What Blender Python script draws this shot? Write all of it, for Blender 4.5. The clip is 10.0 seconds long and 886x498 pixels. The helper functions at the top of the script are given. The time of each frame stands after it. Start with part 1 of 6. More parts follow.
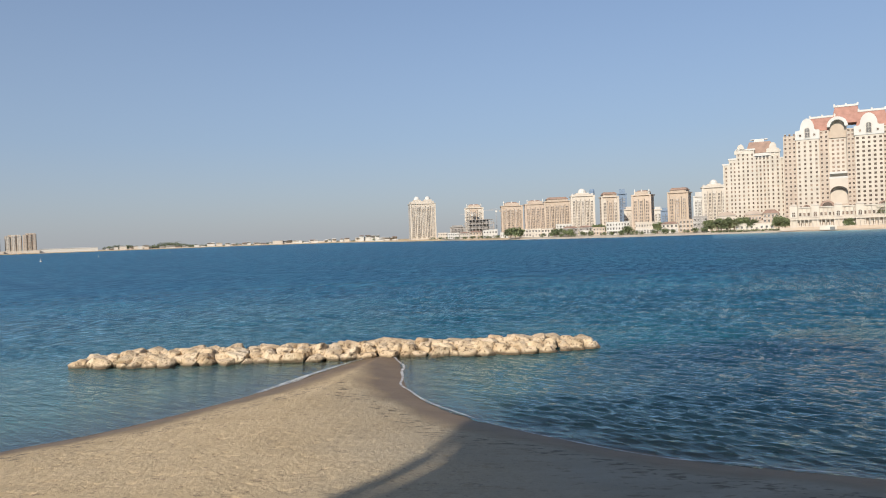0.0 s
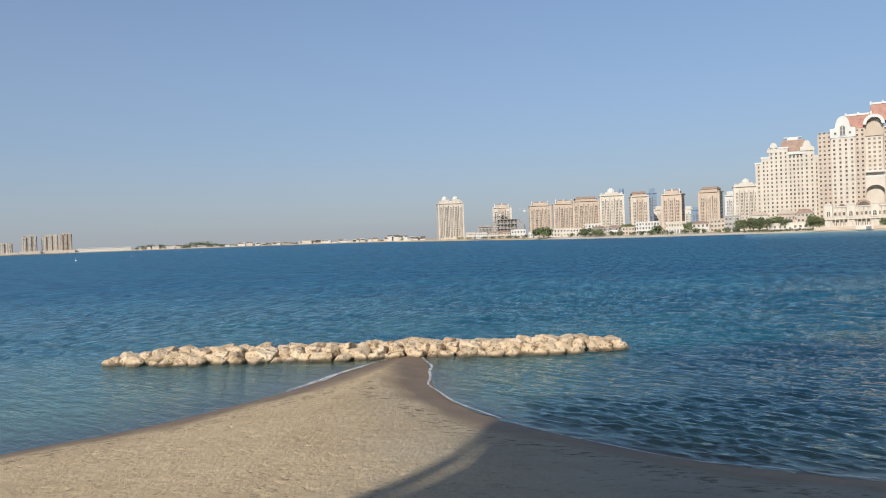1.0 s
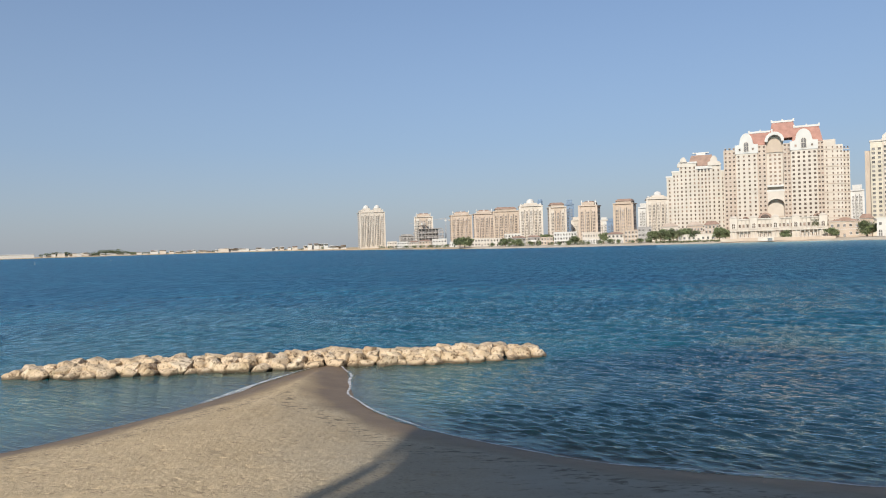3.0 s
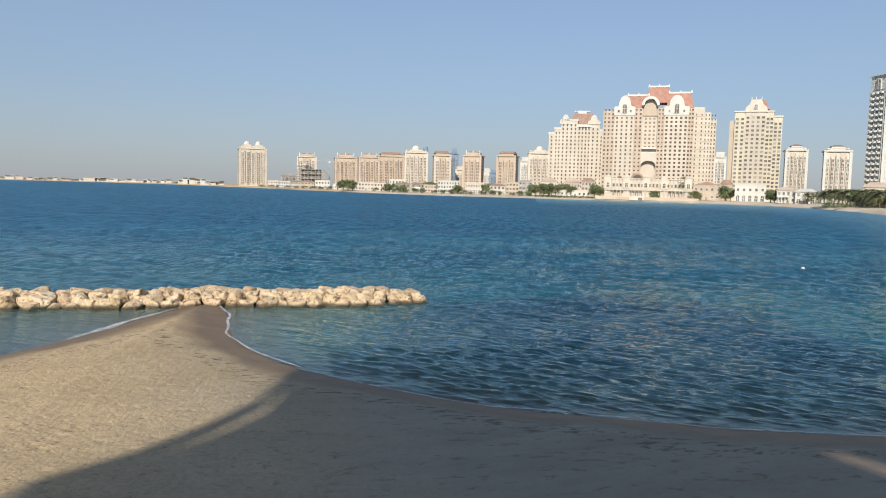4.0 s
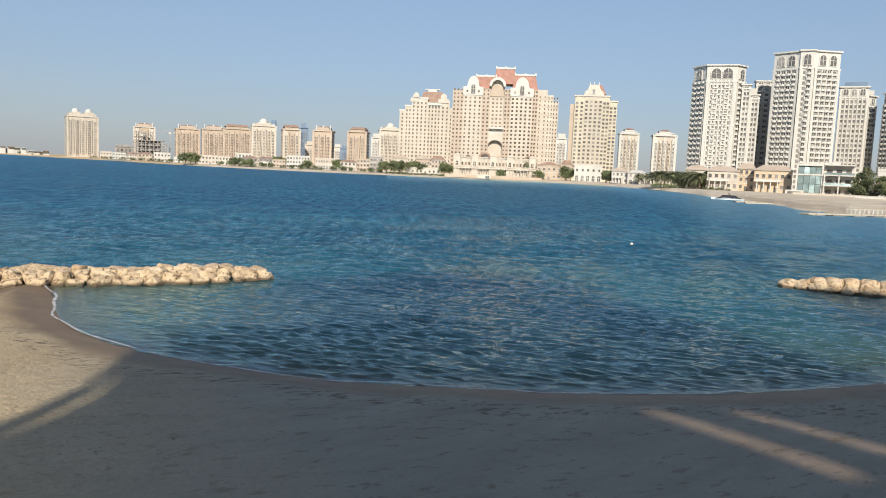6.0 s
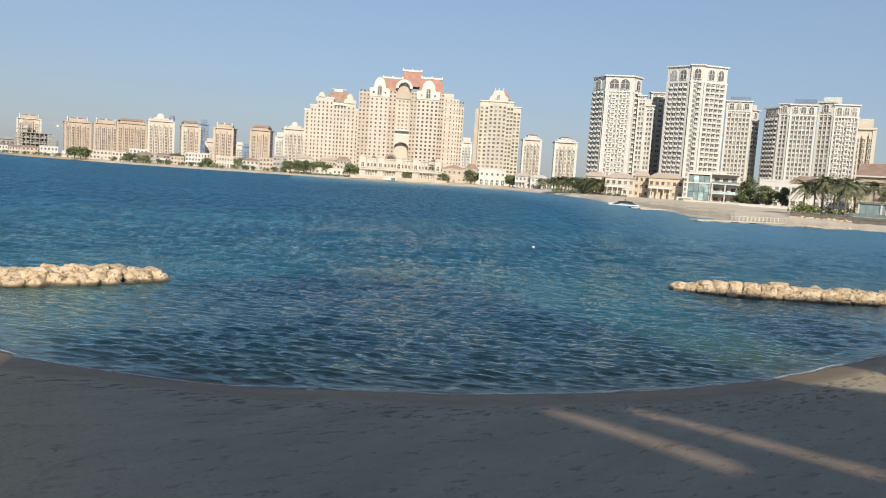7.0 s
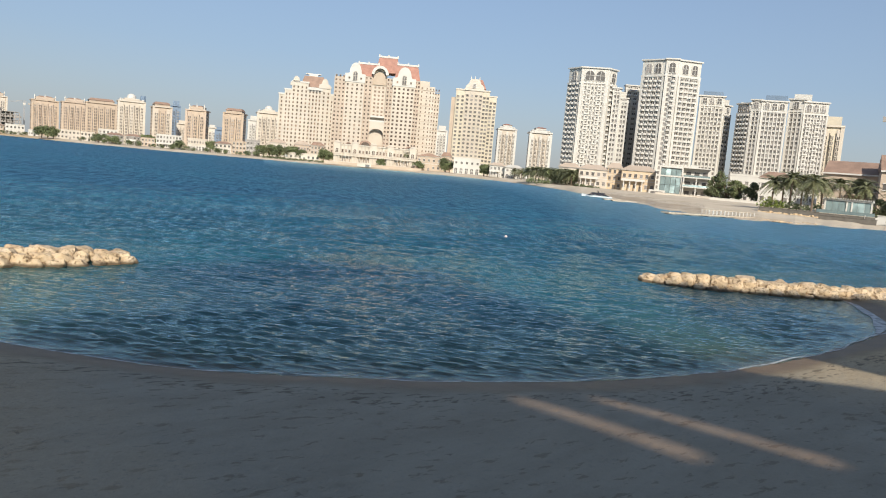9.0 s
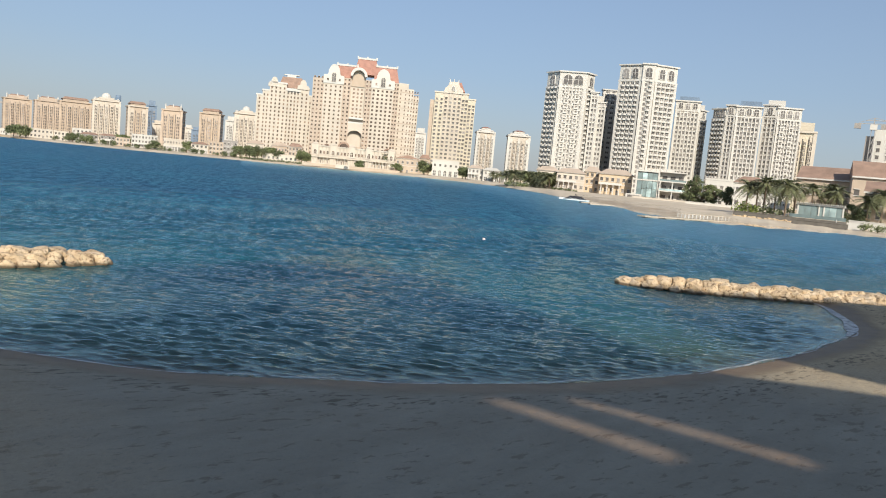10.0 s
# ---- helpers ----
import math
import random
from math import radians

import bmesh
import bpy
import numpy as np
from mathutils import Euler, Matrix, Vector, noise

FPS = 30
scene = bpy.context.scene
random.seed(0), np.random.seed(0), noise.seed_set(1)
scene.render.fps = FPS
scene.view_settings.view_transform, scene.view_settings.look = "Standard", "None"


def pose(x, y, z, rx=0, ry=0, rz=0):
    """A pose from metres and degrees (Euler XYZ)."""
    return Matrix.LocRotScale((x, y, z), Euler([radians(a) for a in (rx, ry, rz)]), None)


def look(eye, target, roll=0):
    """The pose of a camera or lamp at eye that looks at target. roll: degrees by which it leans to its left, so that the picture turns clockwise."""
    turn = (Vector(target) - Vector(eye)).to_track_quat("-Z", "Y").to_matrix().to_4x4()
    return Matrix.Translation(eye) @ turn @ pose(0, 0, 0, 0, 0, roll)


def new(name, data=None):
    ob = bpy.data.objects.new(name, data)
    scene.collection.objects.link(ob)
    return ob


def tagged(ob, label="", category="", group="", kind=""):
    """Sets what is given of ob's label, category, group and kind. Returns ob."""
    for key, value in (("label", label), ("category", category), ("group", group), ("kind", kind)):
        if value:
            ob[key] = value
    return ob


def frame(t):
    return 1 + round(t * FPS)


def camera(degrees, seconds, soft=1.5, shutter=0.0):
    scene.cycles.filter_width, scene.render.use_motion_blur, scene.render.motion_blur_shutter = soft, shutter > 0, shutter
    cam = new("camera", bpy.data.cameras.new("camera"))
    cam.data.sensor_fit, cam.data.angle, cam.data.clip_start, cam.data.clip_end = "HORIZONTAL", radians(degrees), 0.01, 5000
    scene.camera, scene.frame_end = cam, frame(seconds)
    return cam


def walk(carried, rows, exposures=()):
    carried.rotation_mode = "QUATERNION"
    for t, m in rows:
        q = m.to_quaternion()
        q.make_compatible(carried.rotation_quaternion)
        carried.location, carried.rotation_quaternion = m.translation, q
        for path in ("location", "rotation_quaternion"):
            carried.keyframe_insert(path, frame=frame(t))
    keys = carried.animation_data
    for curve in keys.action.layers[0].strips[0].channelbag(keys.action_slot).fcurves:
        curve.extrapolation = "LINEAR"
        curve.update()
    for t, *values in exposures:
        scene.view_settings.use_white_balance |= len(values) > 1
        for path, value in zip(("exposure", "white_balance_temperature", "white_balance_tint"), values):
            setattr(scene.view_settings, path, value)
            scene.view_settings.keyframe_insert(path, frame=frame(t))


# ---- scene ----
cam = camera(61.55, 10.0, soft=1.05)

# seconds, x, y, z, tilt, lean, turn: a person turning on a raised terrace
PATH = [
    (0.0, 0.046, 0.220, 6.0, 89.04, 2.11, 0.00),
    (0.5, 0.050, 0.235, 6.0, 89.06, 1.92, 0.85),
    (1.0, 0.054, 0.266, 6.0, 89.10, 2.10, 2.15),
    (1.5, 0.042, 0.300, 6.0, 89.25, 2.46, 4.32),
    (2.0, 0.046, 0.280, 6.0, 89.39, 2.75, 4.96),
    (2.5, 0.041, 0.219, 6.0, 89.51, 2.74, 4.97),
    (2.8, 0.066, 0.145, 6.0, 89.57, 2.42, 0.49),
    (3.0, 0.083, 0.096, 6.0, 89.60, 1.76, -3.90),
    (3.2, 0.044, 0.081, 6.0, 89.66, 0.87, -7.49),
    (4.3, -0.135, 0.008, 6.0, 84.15, -1.66, -13.89),
    (4.5, -0.119, -0.024, 6.0, 84.00, -1.65, -14.97),
    (5.0, -0.122, -0.023, 6.0, 83.59, -1.73, -16.05),
    (5.5, -0.084, -0.086, 6.0, 83.48, -1.62, -17.05),
    (5.8, -0.060, -0.145, 6.0, 83.78, -1.96, -20.11),
    (6.0, -0.046, -0.181, 6.0, 83.95, -2.46, -24.21),
    (6.2, -0.013, -0.135, 6.0, 84.11, -2.86, -27.05),
    (7.3, 0.012, -0.156, 6.0, 84.48, -3.87, -31.86),
    (7.5, 0.016, -0.159, 6.0, 84.44, -4.03, -32.12),
    (8.0, 0.024, -0.165, 6.0, 84.07, -4.45, -32.46),
    (8.5, 0.012, -0.203, 6.0, 83.79, -4.91, -32.86),
    (9.0, 0.030, -0.220, 6.0, 83.72, -4.90, -33.37),
    (9.5, 0.033, -0.243, 6.0, 83.88, -4.97, -34.13),
    (10.0, -0.001, -0.264, 6.0, 84.05, -5.32, -35.02),
]
walk(cam, [(row[0], pose(*row[1:])) for row in PATH], [(0.0, 0.25, 6430, 10), (0.8, 0.22, 6230, 9), (2.6, 0.21, 6170, 9), (4.5, 0.29, 6530, 8), (10.0, 0.31, 6550, 8)])

# ---- light ----
SUN_UP = 28.0
SUN_FROM = 25.0  # the light travels towards this bearing
world = bpy.data.worlds.new("sky")
scene.world = world
world.use_nodes = True
wn = world.node_tree
sky = wn.nodes.new("ShaderNodeTexSky")
sky.sky_type = "NISHITA"
sky.sun_disc = False
sky.sun_elevation = radians(SUN_UP)
sky.sun_rotation = radians(180 + SUN_FROM)
sky.air_density = 0.9
sky.dust_density = 1.1
sky.ozone_density = 4.5
haze = wn.nodes.new("ShaderNodeMix")  # pale coastal haze
haze.data_type = "RGBA"
way = wn.nodes.new("ShaderNodeTexCoord")
split = wn.nodes.new("ShaderNodeSeparateXYZ")
thick = wn.nodes.new("ShaderNodeMapRange")  # thickest at the horizon
for sock, v in zip(thick.inputs[1:5], (0.0, 0.42, 0.80, 0.26)):
    sock.default_value = v
wn.links.new(way.outputs["Generated"], split.inputs[0])
wn.links.new(split.outputs[2], thick.inputs[0])
wn.links.new(thick.outputs[0], haze.inputs[0])
low = wn.nodes.new("ShaderNodeMapRange")  # dusty warmer layer lying on the horizon
for sock, v in zip(low.inputs[1:5], (0.0, 0.13, 1.0, 0.0)):
    sock.default_value = v
dusty = wn.nodes.new("ShaderNodeMix")
dusty.data_type = "RGBA"
dusty.inputs[6].default_value = (2.56, 3.04, 3.72, 1)
dusty.inputs[7].default_value = (3.12, 3.20, 3.38, 1)
wn.links.new(split.outputs[2], low.inputs[0])
wn.links.new(low.outputs[0], dusty.inputs[0])
wn.links.new(dusty.outputs[2], haze.inputs[7])
wn.links.new(sky.outputs[0], haze.inputs[6])
wn.links.new(haze.outputs[2], wn.nodes["Background"].inputs[0])
wn.nodes["Background"].inputs[1].default_value = 0.112

sun_data = bpy.data.lights.new("sun", "SUN")
sun_data.energy = 4.7
sun_data.angle = radians(0.36)
sun_data.color = (1.0, 0.91, 0.79)
sun = new("sun", sun_data)
sun.matrix_world = look((-100 * math.sin(radians(SUN_FROM)), -100 * math.cos(radians(SUN_FROM)), 100 * math.tan(radians(SUN_UP))), (0, 0, 0))


# ---- materials ----
def nodes_of(name):
    m = bpy.data.materials.new(name)
    m.use_nodes = True
    nt = m.node_tree
    return m, nt, nt.nodes["Principled BSDF"]


def noise_tex(nt, scale, detail=4, rough=0.55, stretch=(1, 1, 1), turn=0.0):
    pos = nt.nodes.new("ShaderNodeNewGeometry")
    mp = nt.nodes.new("ShaderNodeMapping")
    mp.vector_type = "TEXTURE"  # turned first, then stretched
    mp.inputs["Scale"].default_value = [1 / v for v in stretch]
    mp.inputs["Rotation"].default_value = (0, 0, turn)
    tx = nt.nodes.new("ShaderNodeTexNoise")
    tx.inputs["Scale"].default_value = scale
    tx.inputs["Detail"].default_value = detail
    tx.inputs["Roughness"].default_value = rough
    nt.links.new(pos.outputs["Position"], mp.inputs["Vector"])
    nt.links.new(mp.outputs[0], tx.inputs["Vector"])
    return tx.outputs["Fac"]


def ramp(nt, fac, stops):
    r = nt.nodes.new("ShaderNodeValToRGB")
    els = r.color_ramp.elements
    while len(els) < len(stops):
        els.new(0.5)
    for e, (p, c) in zip(els, stops):
        e.position = p
        e.color = (*c, 1) if len(c) == 3 else c
    nt.links.new(fac, r.inputs[0])
    return r.outputs[0]


def mix(nt, fac, a, b, kind="MIX"):
    n = nt.nodes.new("ShaderNodeMix")
    n.data_type = "RGBA"
    n.blend_type = kind
    for sock, v in ((n.inputs[0], fac), (n.inputs[6], a), (n.inputs[7], b)):
        if isinstance(v, (int, float)):
            sock.default_value = v
        elif isinstance(v, tuple):
            sock.default_value = (*v, 1)
        else:
            nt.links.new(v, sock)
    return n.outputs[2]


def calc(nt, op, a, b=0.0, c=0.0):
    n = nt.nodes.new("ShaderNodeMath")
    n.operation = op
    for sock, v in zip(n.inputs, (a, b, c)):
        if isinstance(v, (int, float)):
            sock.default_value = v
        else:
            nt.links.new(v, sock)
    return n.outputs[0]


def bump(nt, bsdf, height, distance, strength=1.0):
    n = nt.nodes.new("ShaderNodeBump")
    n.inputs["Strength"].default_value = strength
    n.inputs["Distance"].default_value = distance
    nt.links.new(height, n.inputs["Height"])
    nt.links.new(n.outputs[0], bsdf.inputs["Normal"])
    return n


def shade(c, k):
    return tuple(min(1.0, v * k) for v in c)


def plaster(name, base, vary=0.12, coarse=0.12, fine=1.5, rough=0.85):
    """Painted render: broad weathering and fine grain."""
    m, nt, b = nodes_of(name)
    broad = ramp(nt, noise_tex(nt, coarse, 4), [(0.3, shade(base, 1 - vary)), (0.7, shade(base, 1 + vary * 0.6))])
    streak = noise_tex(nt, 0.8, 3, stretch=(1, 1, 0.12))
    col = mix(nt, calc(nt, "MULTIPLY", streak, 0.25), broad, shade(base, 0.75))
    tone = nt.nodes.new("ShaderNodeObjectInfo").outputs["Random"]
    col = mix(nt, calc(nt, "MULTIPLY", tone, 0.12), col, shade(base, 0.8))
    nt.links.new(col, b.inputs["Base Color"])
    b.inputs["Roughness"].default_value = rough
    bump(nt, b, noise_tex(nt, fine, 5), 0.03)
    return m


def glass_dark(name, base, rough=0.15):
    m, nt, b = nodes_of(name)
    tone = nt.nodes.new("ShaderNodeObjectInfo").outputs["Random"]
    n = noise_tex(nt, 0.35, 1)
    col = ramp(nt, calc(nt, "ADD", calc(nt, "MULTIPLY", tone, 0.5), calc(nt, "MULTIPLY", n, 0.6)), [(0.15, shade(base, 0.5)), (0.6, base), (0.9, shade(base, 2.6))])
    nt.links.new(col, b.inputs["Base Color"])
    b.inputs["Roughness"].default_value = rough
    return m


def foliage(name, a, c):
    m, nt, b = nodes_of(name)
    tone = nt.nodes.new("ShaderNodeNewGeometry").outputs["Random Per Island"]
    col = ramp(nt, tone, [(0.0, a), (0.6, c), (1.0, shade(c, 1.5))])
    nt.links.new(col, b.inputs["Base Color"])
    b.inputs["Roughness"].default_value = 0.6
    return m


CREAM = plaster("cream_render", (0.51, 0.45, 0.375))
IVORY = plaster("ivory_render", (0.53, 0.48, 0.41))
PINK = plaster("pink_render", (0.46, 0.372, 0.295))
SAND_R = plaster("sand_render", (0.44, 0.355, 0.275))
GOLD = plaster("yellow_render", (0.54, 0.485, 0.385))
WHITE = plaster("white_render", (0.52, 0.502, 0.46), 0.08)
WHITE_TRIM = plaster("white_trim", (0.54, 0.52, 0.48), 0.06)
ORANGE = plaster("ochre_render", (0.55, 0.435, 0.305))
GREY_C = plaster("raw_concrete", (0.30, 0.28, 0.26), 0.2)
TILE = plaster("terracotta_roof", (0.36, 0.19, 0.145), 0.25, 0.3, 4)
TILE_B = plaster("brown_roof", (0.30, 0.20, 0.15), 0.25, 0.3, 4)
BLUE_G = plaster("blue_cladding", (0.16, 0.22, 0.30), 0.15, 0.2, 1, 0.3)
WIN = glass_dark("window_glass", (0.135, 0.125, 0.116))
WIN_W = glass_dark("window_glass_warm", (0.125, 0.09, 0.07))
GLASS_T = glass_dark("green_tinted_glass", (0.20, 0.26, 0.26), 0.1)
LEAF = foliage("leaf", (0.070, 0.085, 0.035), (0.14, 0.165, 0.072))
LEAF_D = foliage("dark_leaf", (0.050, 0.064, 0.028), (0.105, 0.125, 0.056))
LEAF_Y = foliage("yellow_leaf", (0.06, 0.09, 0.015), (0.13, 0.16, 0.03))
FROND = foliage("palm_frond", (0.085, 0.10, 0.045), (0.165, 0.17, 0.088))
BARK = plaster("bark", (0.17, 0.12, 0.08), 0.3, 1.0, 8)
STEEL = plaster("painted_steel", (0.30, 0.29, 0.28), 0.15, 0.5, 3, 0.5)
BOAT_W = plaster("boat_gelcoat", (0.80, 0.80, 0.78), 0.04, 0.5, 3, 0.25)
BOAT_D = plaster("boat_dark", (0.03, 0.03, 0.035), 0.1, 0.5, 3, 0.2)
TIMBER = plaster("weathered_timber", (0.42, 0.36, 0.28), 0.2, 0.6, 5)
DARK_STONE = plaster("dark_stone", (0.12, 0.11, 0.095), 0.3, 0.6, 5)
PAVE = plaster("terrace_paving", (0.48, 0.43, 0.36), 0.15, 0.5, 6)


def make_sand():
    m, nt, b = nodes_of("beach_sand")
    dry = ramp(nt, noise_tex(nt, 0.35, 5), [(0.3, (0.505, 0.378, 0.222)), (0.7, (0.575, 0.438, 0.268))])
    grain = ramp(nt, noise_tex(nt, 9.0, 5, 0.7), [(0.38, (0.42, 0.40, 0.38)), (0.6, (1, 1, 1))])
    dry = mix(nt, 0.32, dry, mix(nt, 1.0, dry, grain, "MULTIPLY"))
    specks = ramp(nt, noise_tex(nt, 6.5, 4, 0.62, (0.8, 1, 1)), [(0.61, (0, 0, 0)), (0.65, (1, 1, 1))])
    dry = mix(nt, calc(nt, "MULTIPLY", specks, 0.6), dry, (0.16, 0.11, 0.07))
    scuffs = ramp(nt, noise_tex(nt, 2.6, 5, 0.7, (0.9, 1.1, 1), 0.2), [(0.60, (0, 0, 0)), (0.68, (1, 1, 1))])
    dry = mix(nt, calc(nt, "MULTIPLY", scuffs, 0.22), dry, (0.26, 0.185, 0.115))
    wetc = ramp(nt, noise_tex(nt, 1.2, 3), [(0.3, (0.160, 0.106, 0.058)), (0.7, (0.21, 0.143, 0.082))])
    att = nt.nodes.new("ShaderNodeAttribute")
    att.attribute_name = "wet"
    b.inputs["Specular IOR Level"].default_value = 0.22
    ragged = calc(nt, "ADD", att.outputs["Fac"], calc(nt, "MULTIPLY", calc(nt, "SUBTRACT", noise_tex(nt, 0.9, 5), 0.5), 0.35))
    wet = ramp(nt, ragged, [(0.44, (0, 0, 0)), (0.74, (1, 1, 1))])
    # cove sand: packed, and painted darker and greyer than the spit for the shade
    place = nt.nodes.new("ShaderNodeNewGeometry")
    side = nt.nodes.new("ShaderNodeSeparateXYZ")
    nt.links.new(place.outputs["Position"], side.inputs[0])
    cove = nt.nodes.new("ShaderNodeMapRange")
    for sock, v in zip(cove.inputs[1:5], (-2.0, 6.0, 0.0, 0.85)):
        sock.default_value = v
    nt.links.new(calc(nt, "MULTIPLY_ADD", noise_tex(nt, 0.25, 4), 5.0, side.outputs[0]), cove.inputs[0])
    packed_shade = ramp(nt, noise_tex(nt, 0.7, 5, 0.6, (0.45, 1.3, 1), 0.25), [(0.35, (0.250, 0.236, 0.194)), (0.65, (0.306, 0.289, 0.238))])
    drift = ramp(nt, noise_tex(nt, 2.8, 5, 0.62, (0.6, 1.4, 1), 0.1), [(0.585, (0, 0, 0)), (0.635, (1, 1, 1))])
    packed_shade = mix(nt, calc(nt, "MULTIPLY", drift, 0.6), packed_shade, (0.125, 0.108, 0.082))
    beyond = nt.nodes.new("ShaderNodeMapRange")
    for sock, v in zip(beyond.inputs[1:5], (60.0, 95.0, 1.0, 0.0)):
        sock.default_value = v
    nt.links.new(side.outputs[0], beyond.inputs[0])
    east_fade = nt.nodes.new("ShaderNodeMapRange")  # shade tone faded out again towards the sunlit east corner
    for sock, v in zip(east_fade.inputs[1:5], (20.0, 30.0, 1.0, 0.15)):
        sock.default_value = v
    nt.links.new(side.outputs[0], east_fade.inputs[0])
    dry = mix(nt, calc(nt, "MULTIPLY", cove.outputs[0], east_fade.outputs[0]), dry, packed_shade)
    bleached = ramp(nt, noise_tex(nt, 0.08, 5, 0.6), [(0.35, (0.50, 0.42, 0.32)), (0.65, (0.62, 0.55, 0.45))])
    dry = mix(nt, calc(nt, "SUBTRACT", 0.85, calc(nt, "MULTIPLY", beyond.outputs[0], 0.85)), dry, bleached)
    trodden = calc(nt, "MULTIPLY", ramp(nt, noise_tex(nt, 3.4, 4, 0.6, (0.6, 1.3, 1), 0.2), [(0.545, (0, 0, 0)), (0.60, (1, 1, 1))]), ramp(nt, att.outputs["Fac"], [(0.0, (0, 0, 0)), (0.1, (0.7,) * 3), (0.42, (0.7,) * 3), (0.5, (0, 0, 0))]))
    dry = mix(nt, trodden, dry, (0.115, 0.092, 0.066))  # damp scuffs in the soft strip above the wash
    under = nt.nodes.new("ShaderNodeMapRange")  # clean pale sand on the sea bed
    for sock, v in zip(under.inputs[1:5], (-0.06, -0.35, 0.0, 1.0)):
        sock.default_value = v
    nt.links.new(side.outputs[2], under.inputs[0])
    wetc = mix(nt, under.outputs[0], wetc, (0.50, 0.47, 0.33))
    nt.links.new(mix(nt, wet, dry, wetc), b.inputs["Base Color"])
    nt.links.new(calc(nt, "SUBTRACT", 0.95, calc(nt, "MULTIPLY", wet, 0.45)), b.inputs["Roughness"])
    pos = nt.nodes.new("ShaderNodeNewGeometry")
    cells = nt.nodes.new("ShaderNodeTexVoronoi")
    cells.inputs["Scale"].default_value = 3.2
    nt.links.new(pos.outputs["Position"], cells.inputs["Vector"])
    prints = ramp(nt, cells.outputs["Distance"], [(0.05, (0, 0, 0)), (0.26, (0.9,) * 3), (0.36, (0.7,) * 3)])
    lumps = calc(nt, "ADD", calc(nt, "MULTIPLY", noise_tex(nt, 2.6, 4), 0.5), calc(nt, "ADD", calc(nt, "MULTIPLY", noise_tex(nt, 9.0, 5, 0.7), 0.7), calc(nt, "MULTIPLY", prints, 0.22)))
    damp = calc(nt, "MULTIPLY", lumps, calc(nt, "SUBTRACT", 1.0, calc(nt, "MULTIPLY", wet, 0.85)))
    bump(nt, b, damp, 0.06)
    return m


def make_water():
    m, nt, b = nodes_of("sea_water")
    att = nt.nodes.new("ShaderNodeAttribute")
    att.attribute_name = "depth"
    dep = att.outputs["Fac"]
    patch = calc(nt, "ADD", calc(nt, "MULTIPLY", noise_tex(nt, 0.035, 3, stretch=(0.5, 1, 1)), 0.55), calc(nt, "MULTIPLY", noise_tex(nt, 0.22, 4, 0.65, stretch=(0.35, 1, 1)), 0.45))
    place = nt.nodes.new("ShaderNodeNewGeometry")
    length = nt.nodes.new("ShaderNodeVectorMath")
    length.operation = "LENGTH"
    nt.links.new(place.outputs["Position"], length.inputs[0])
    out = nt.nodes.new("ShaderNodeMapRange")  # from sheltered bay to open water: roughness, colours and painted reflection follow it
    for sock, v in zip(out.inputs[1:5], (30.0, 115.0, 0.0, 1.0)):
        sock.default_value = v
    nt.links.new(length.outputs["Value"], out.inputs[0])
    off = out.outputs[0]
    bay = ramp(nt, patch, [(0.35, (0.005, 0.045, 0.076)), (0.68, (0.008, 0.084, 0.092))])
    # crest and trough tones painted by noise where waves are too fine to model
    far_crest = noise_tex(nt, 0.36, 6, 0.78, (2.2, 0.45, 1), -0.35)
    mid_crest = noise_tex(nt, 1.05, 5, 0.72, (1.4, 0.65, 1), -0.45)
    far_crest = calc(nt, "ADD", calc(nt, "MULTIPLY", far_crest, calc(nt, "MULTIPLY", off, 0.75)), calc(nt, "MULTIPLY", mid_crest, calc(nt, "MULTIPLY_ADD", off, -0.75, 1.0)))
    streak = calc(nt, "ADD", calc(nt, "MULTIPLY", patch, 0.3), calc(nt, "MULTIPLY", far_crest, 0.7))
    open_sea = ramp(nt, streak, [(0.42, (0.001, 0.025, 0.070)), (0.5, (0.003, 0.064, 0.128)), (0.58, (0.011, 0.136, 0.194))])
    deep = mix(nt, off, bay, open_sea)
    shoal = mix(nt, off, (0.058, 0.106, 0.084), (0.030, 0.140, 0.165))
    col = mix(nt, ramp(nt, dep, [(0.10, (0, 0, 0)), (0.5, (0.6, 0.6, 0.6)), (0.95, (1, 1, 1))]), shoal, deep)
    chop = noise_tex(nt, 1.1, 4, 0.62, (0.5, 1.6, 1), -0.7)
    rip = noise_tex(nt, 4.0, 4, 0.6, (0.55, 1.5, 1), -0.7)
    h = calc(nt, "ADD", calc(nt, "MULTIPLY", chop, calc(nt, "MULTIPLY_ADD", off, 0.58, 0.34)), calc(nt, "MULTIPLY", rip, 0.09))
    calm = ramp(nt, dep, [(0.0, (0.45,) * 3), (0.15, (0.8,) * 3), (0.4, (1, 1, 1))])
    wave = bump(nt, b, calc(nt, "MULTIPLY", h, calm), 0.6)
    b.inputs["Specular IOR Level"].default_value = 0.0
    b.subsurface_method = "BURLEY"
    b.inputs["Subsurface Weight"].default_value = 1.0
    b.inputs["Subsurface Radius"].default_value = (0.5, 1.0, 1.0)
    b.inputs["Subsurface Scale"].default_value = 6.0
    b.inputs["Roughness"].default_value = 0.6
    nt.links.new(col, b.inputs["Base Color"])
    clear = nt.nodes.new("ShaderNodeBsdfTransparent")
    body = nt.nodes.new("ShaderNodeMixShader")
    nt.links.new(ramp(nt, dep, [(0.0, (0.10,) * 3), (0.08, (0.50,) * 3), (0.22, (0.86,) * 3), (0.45, (1, 1, 1))]), body.inputs[0])
    nt.links.new(clear.outputs[0], body.inputs[1])
    nt.links.new(b.outputs[0], body.inputs[2])
    gloss = nt.nodes.new("ShaderNodeBsdfGlossy")
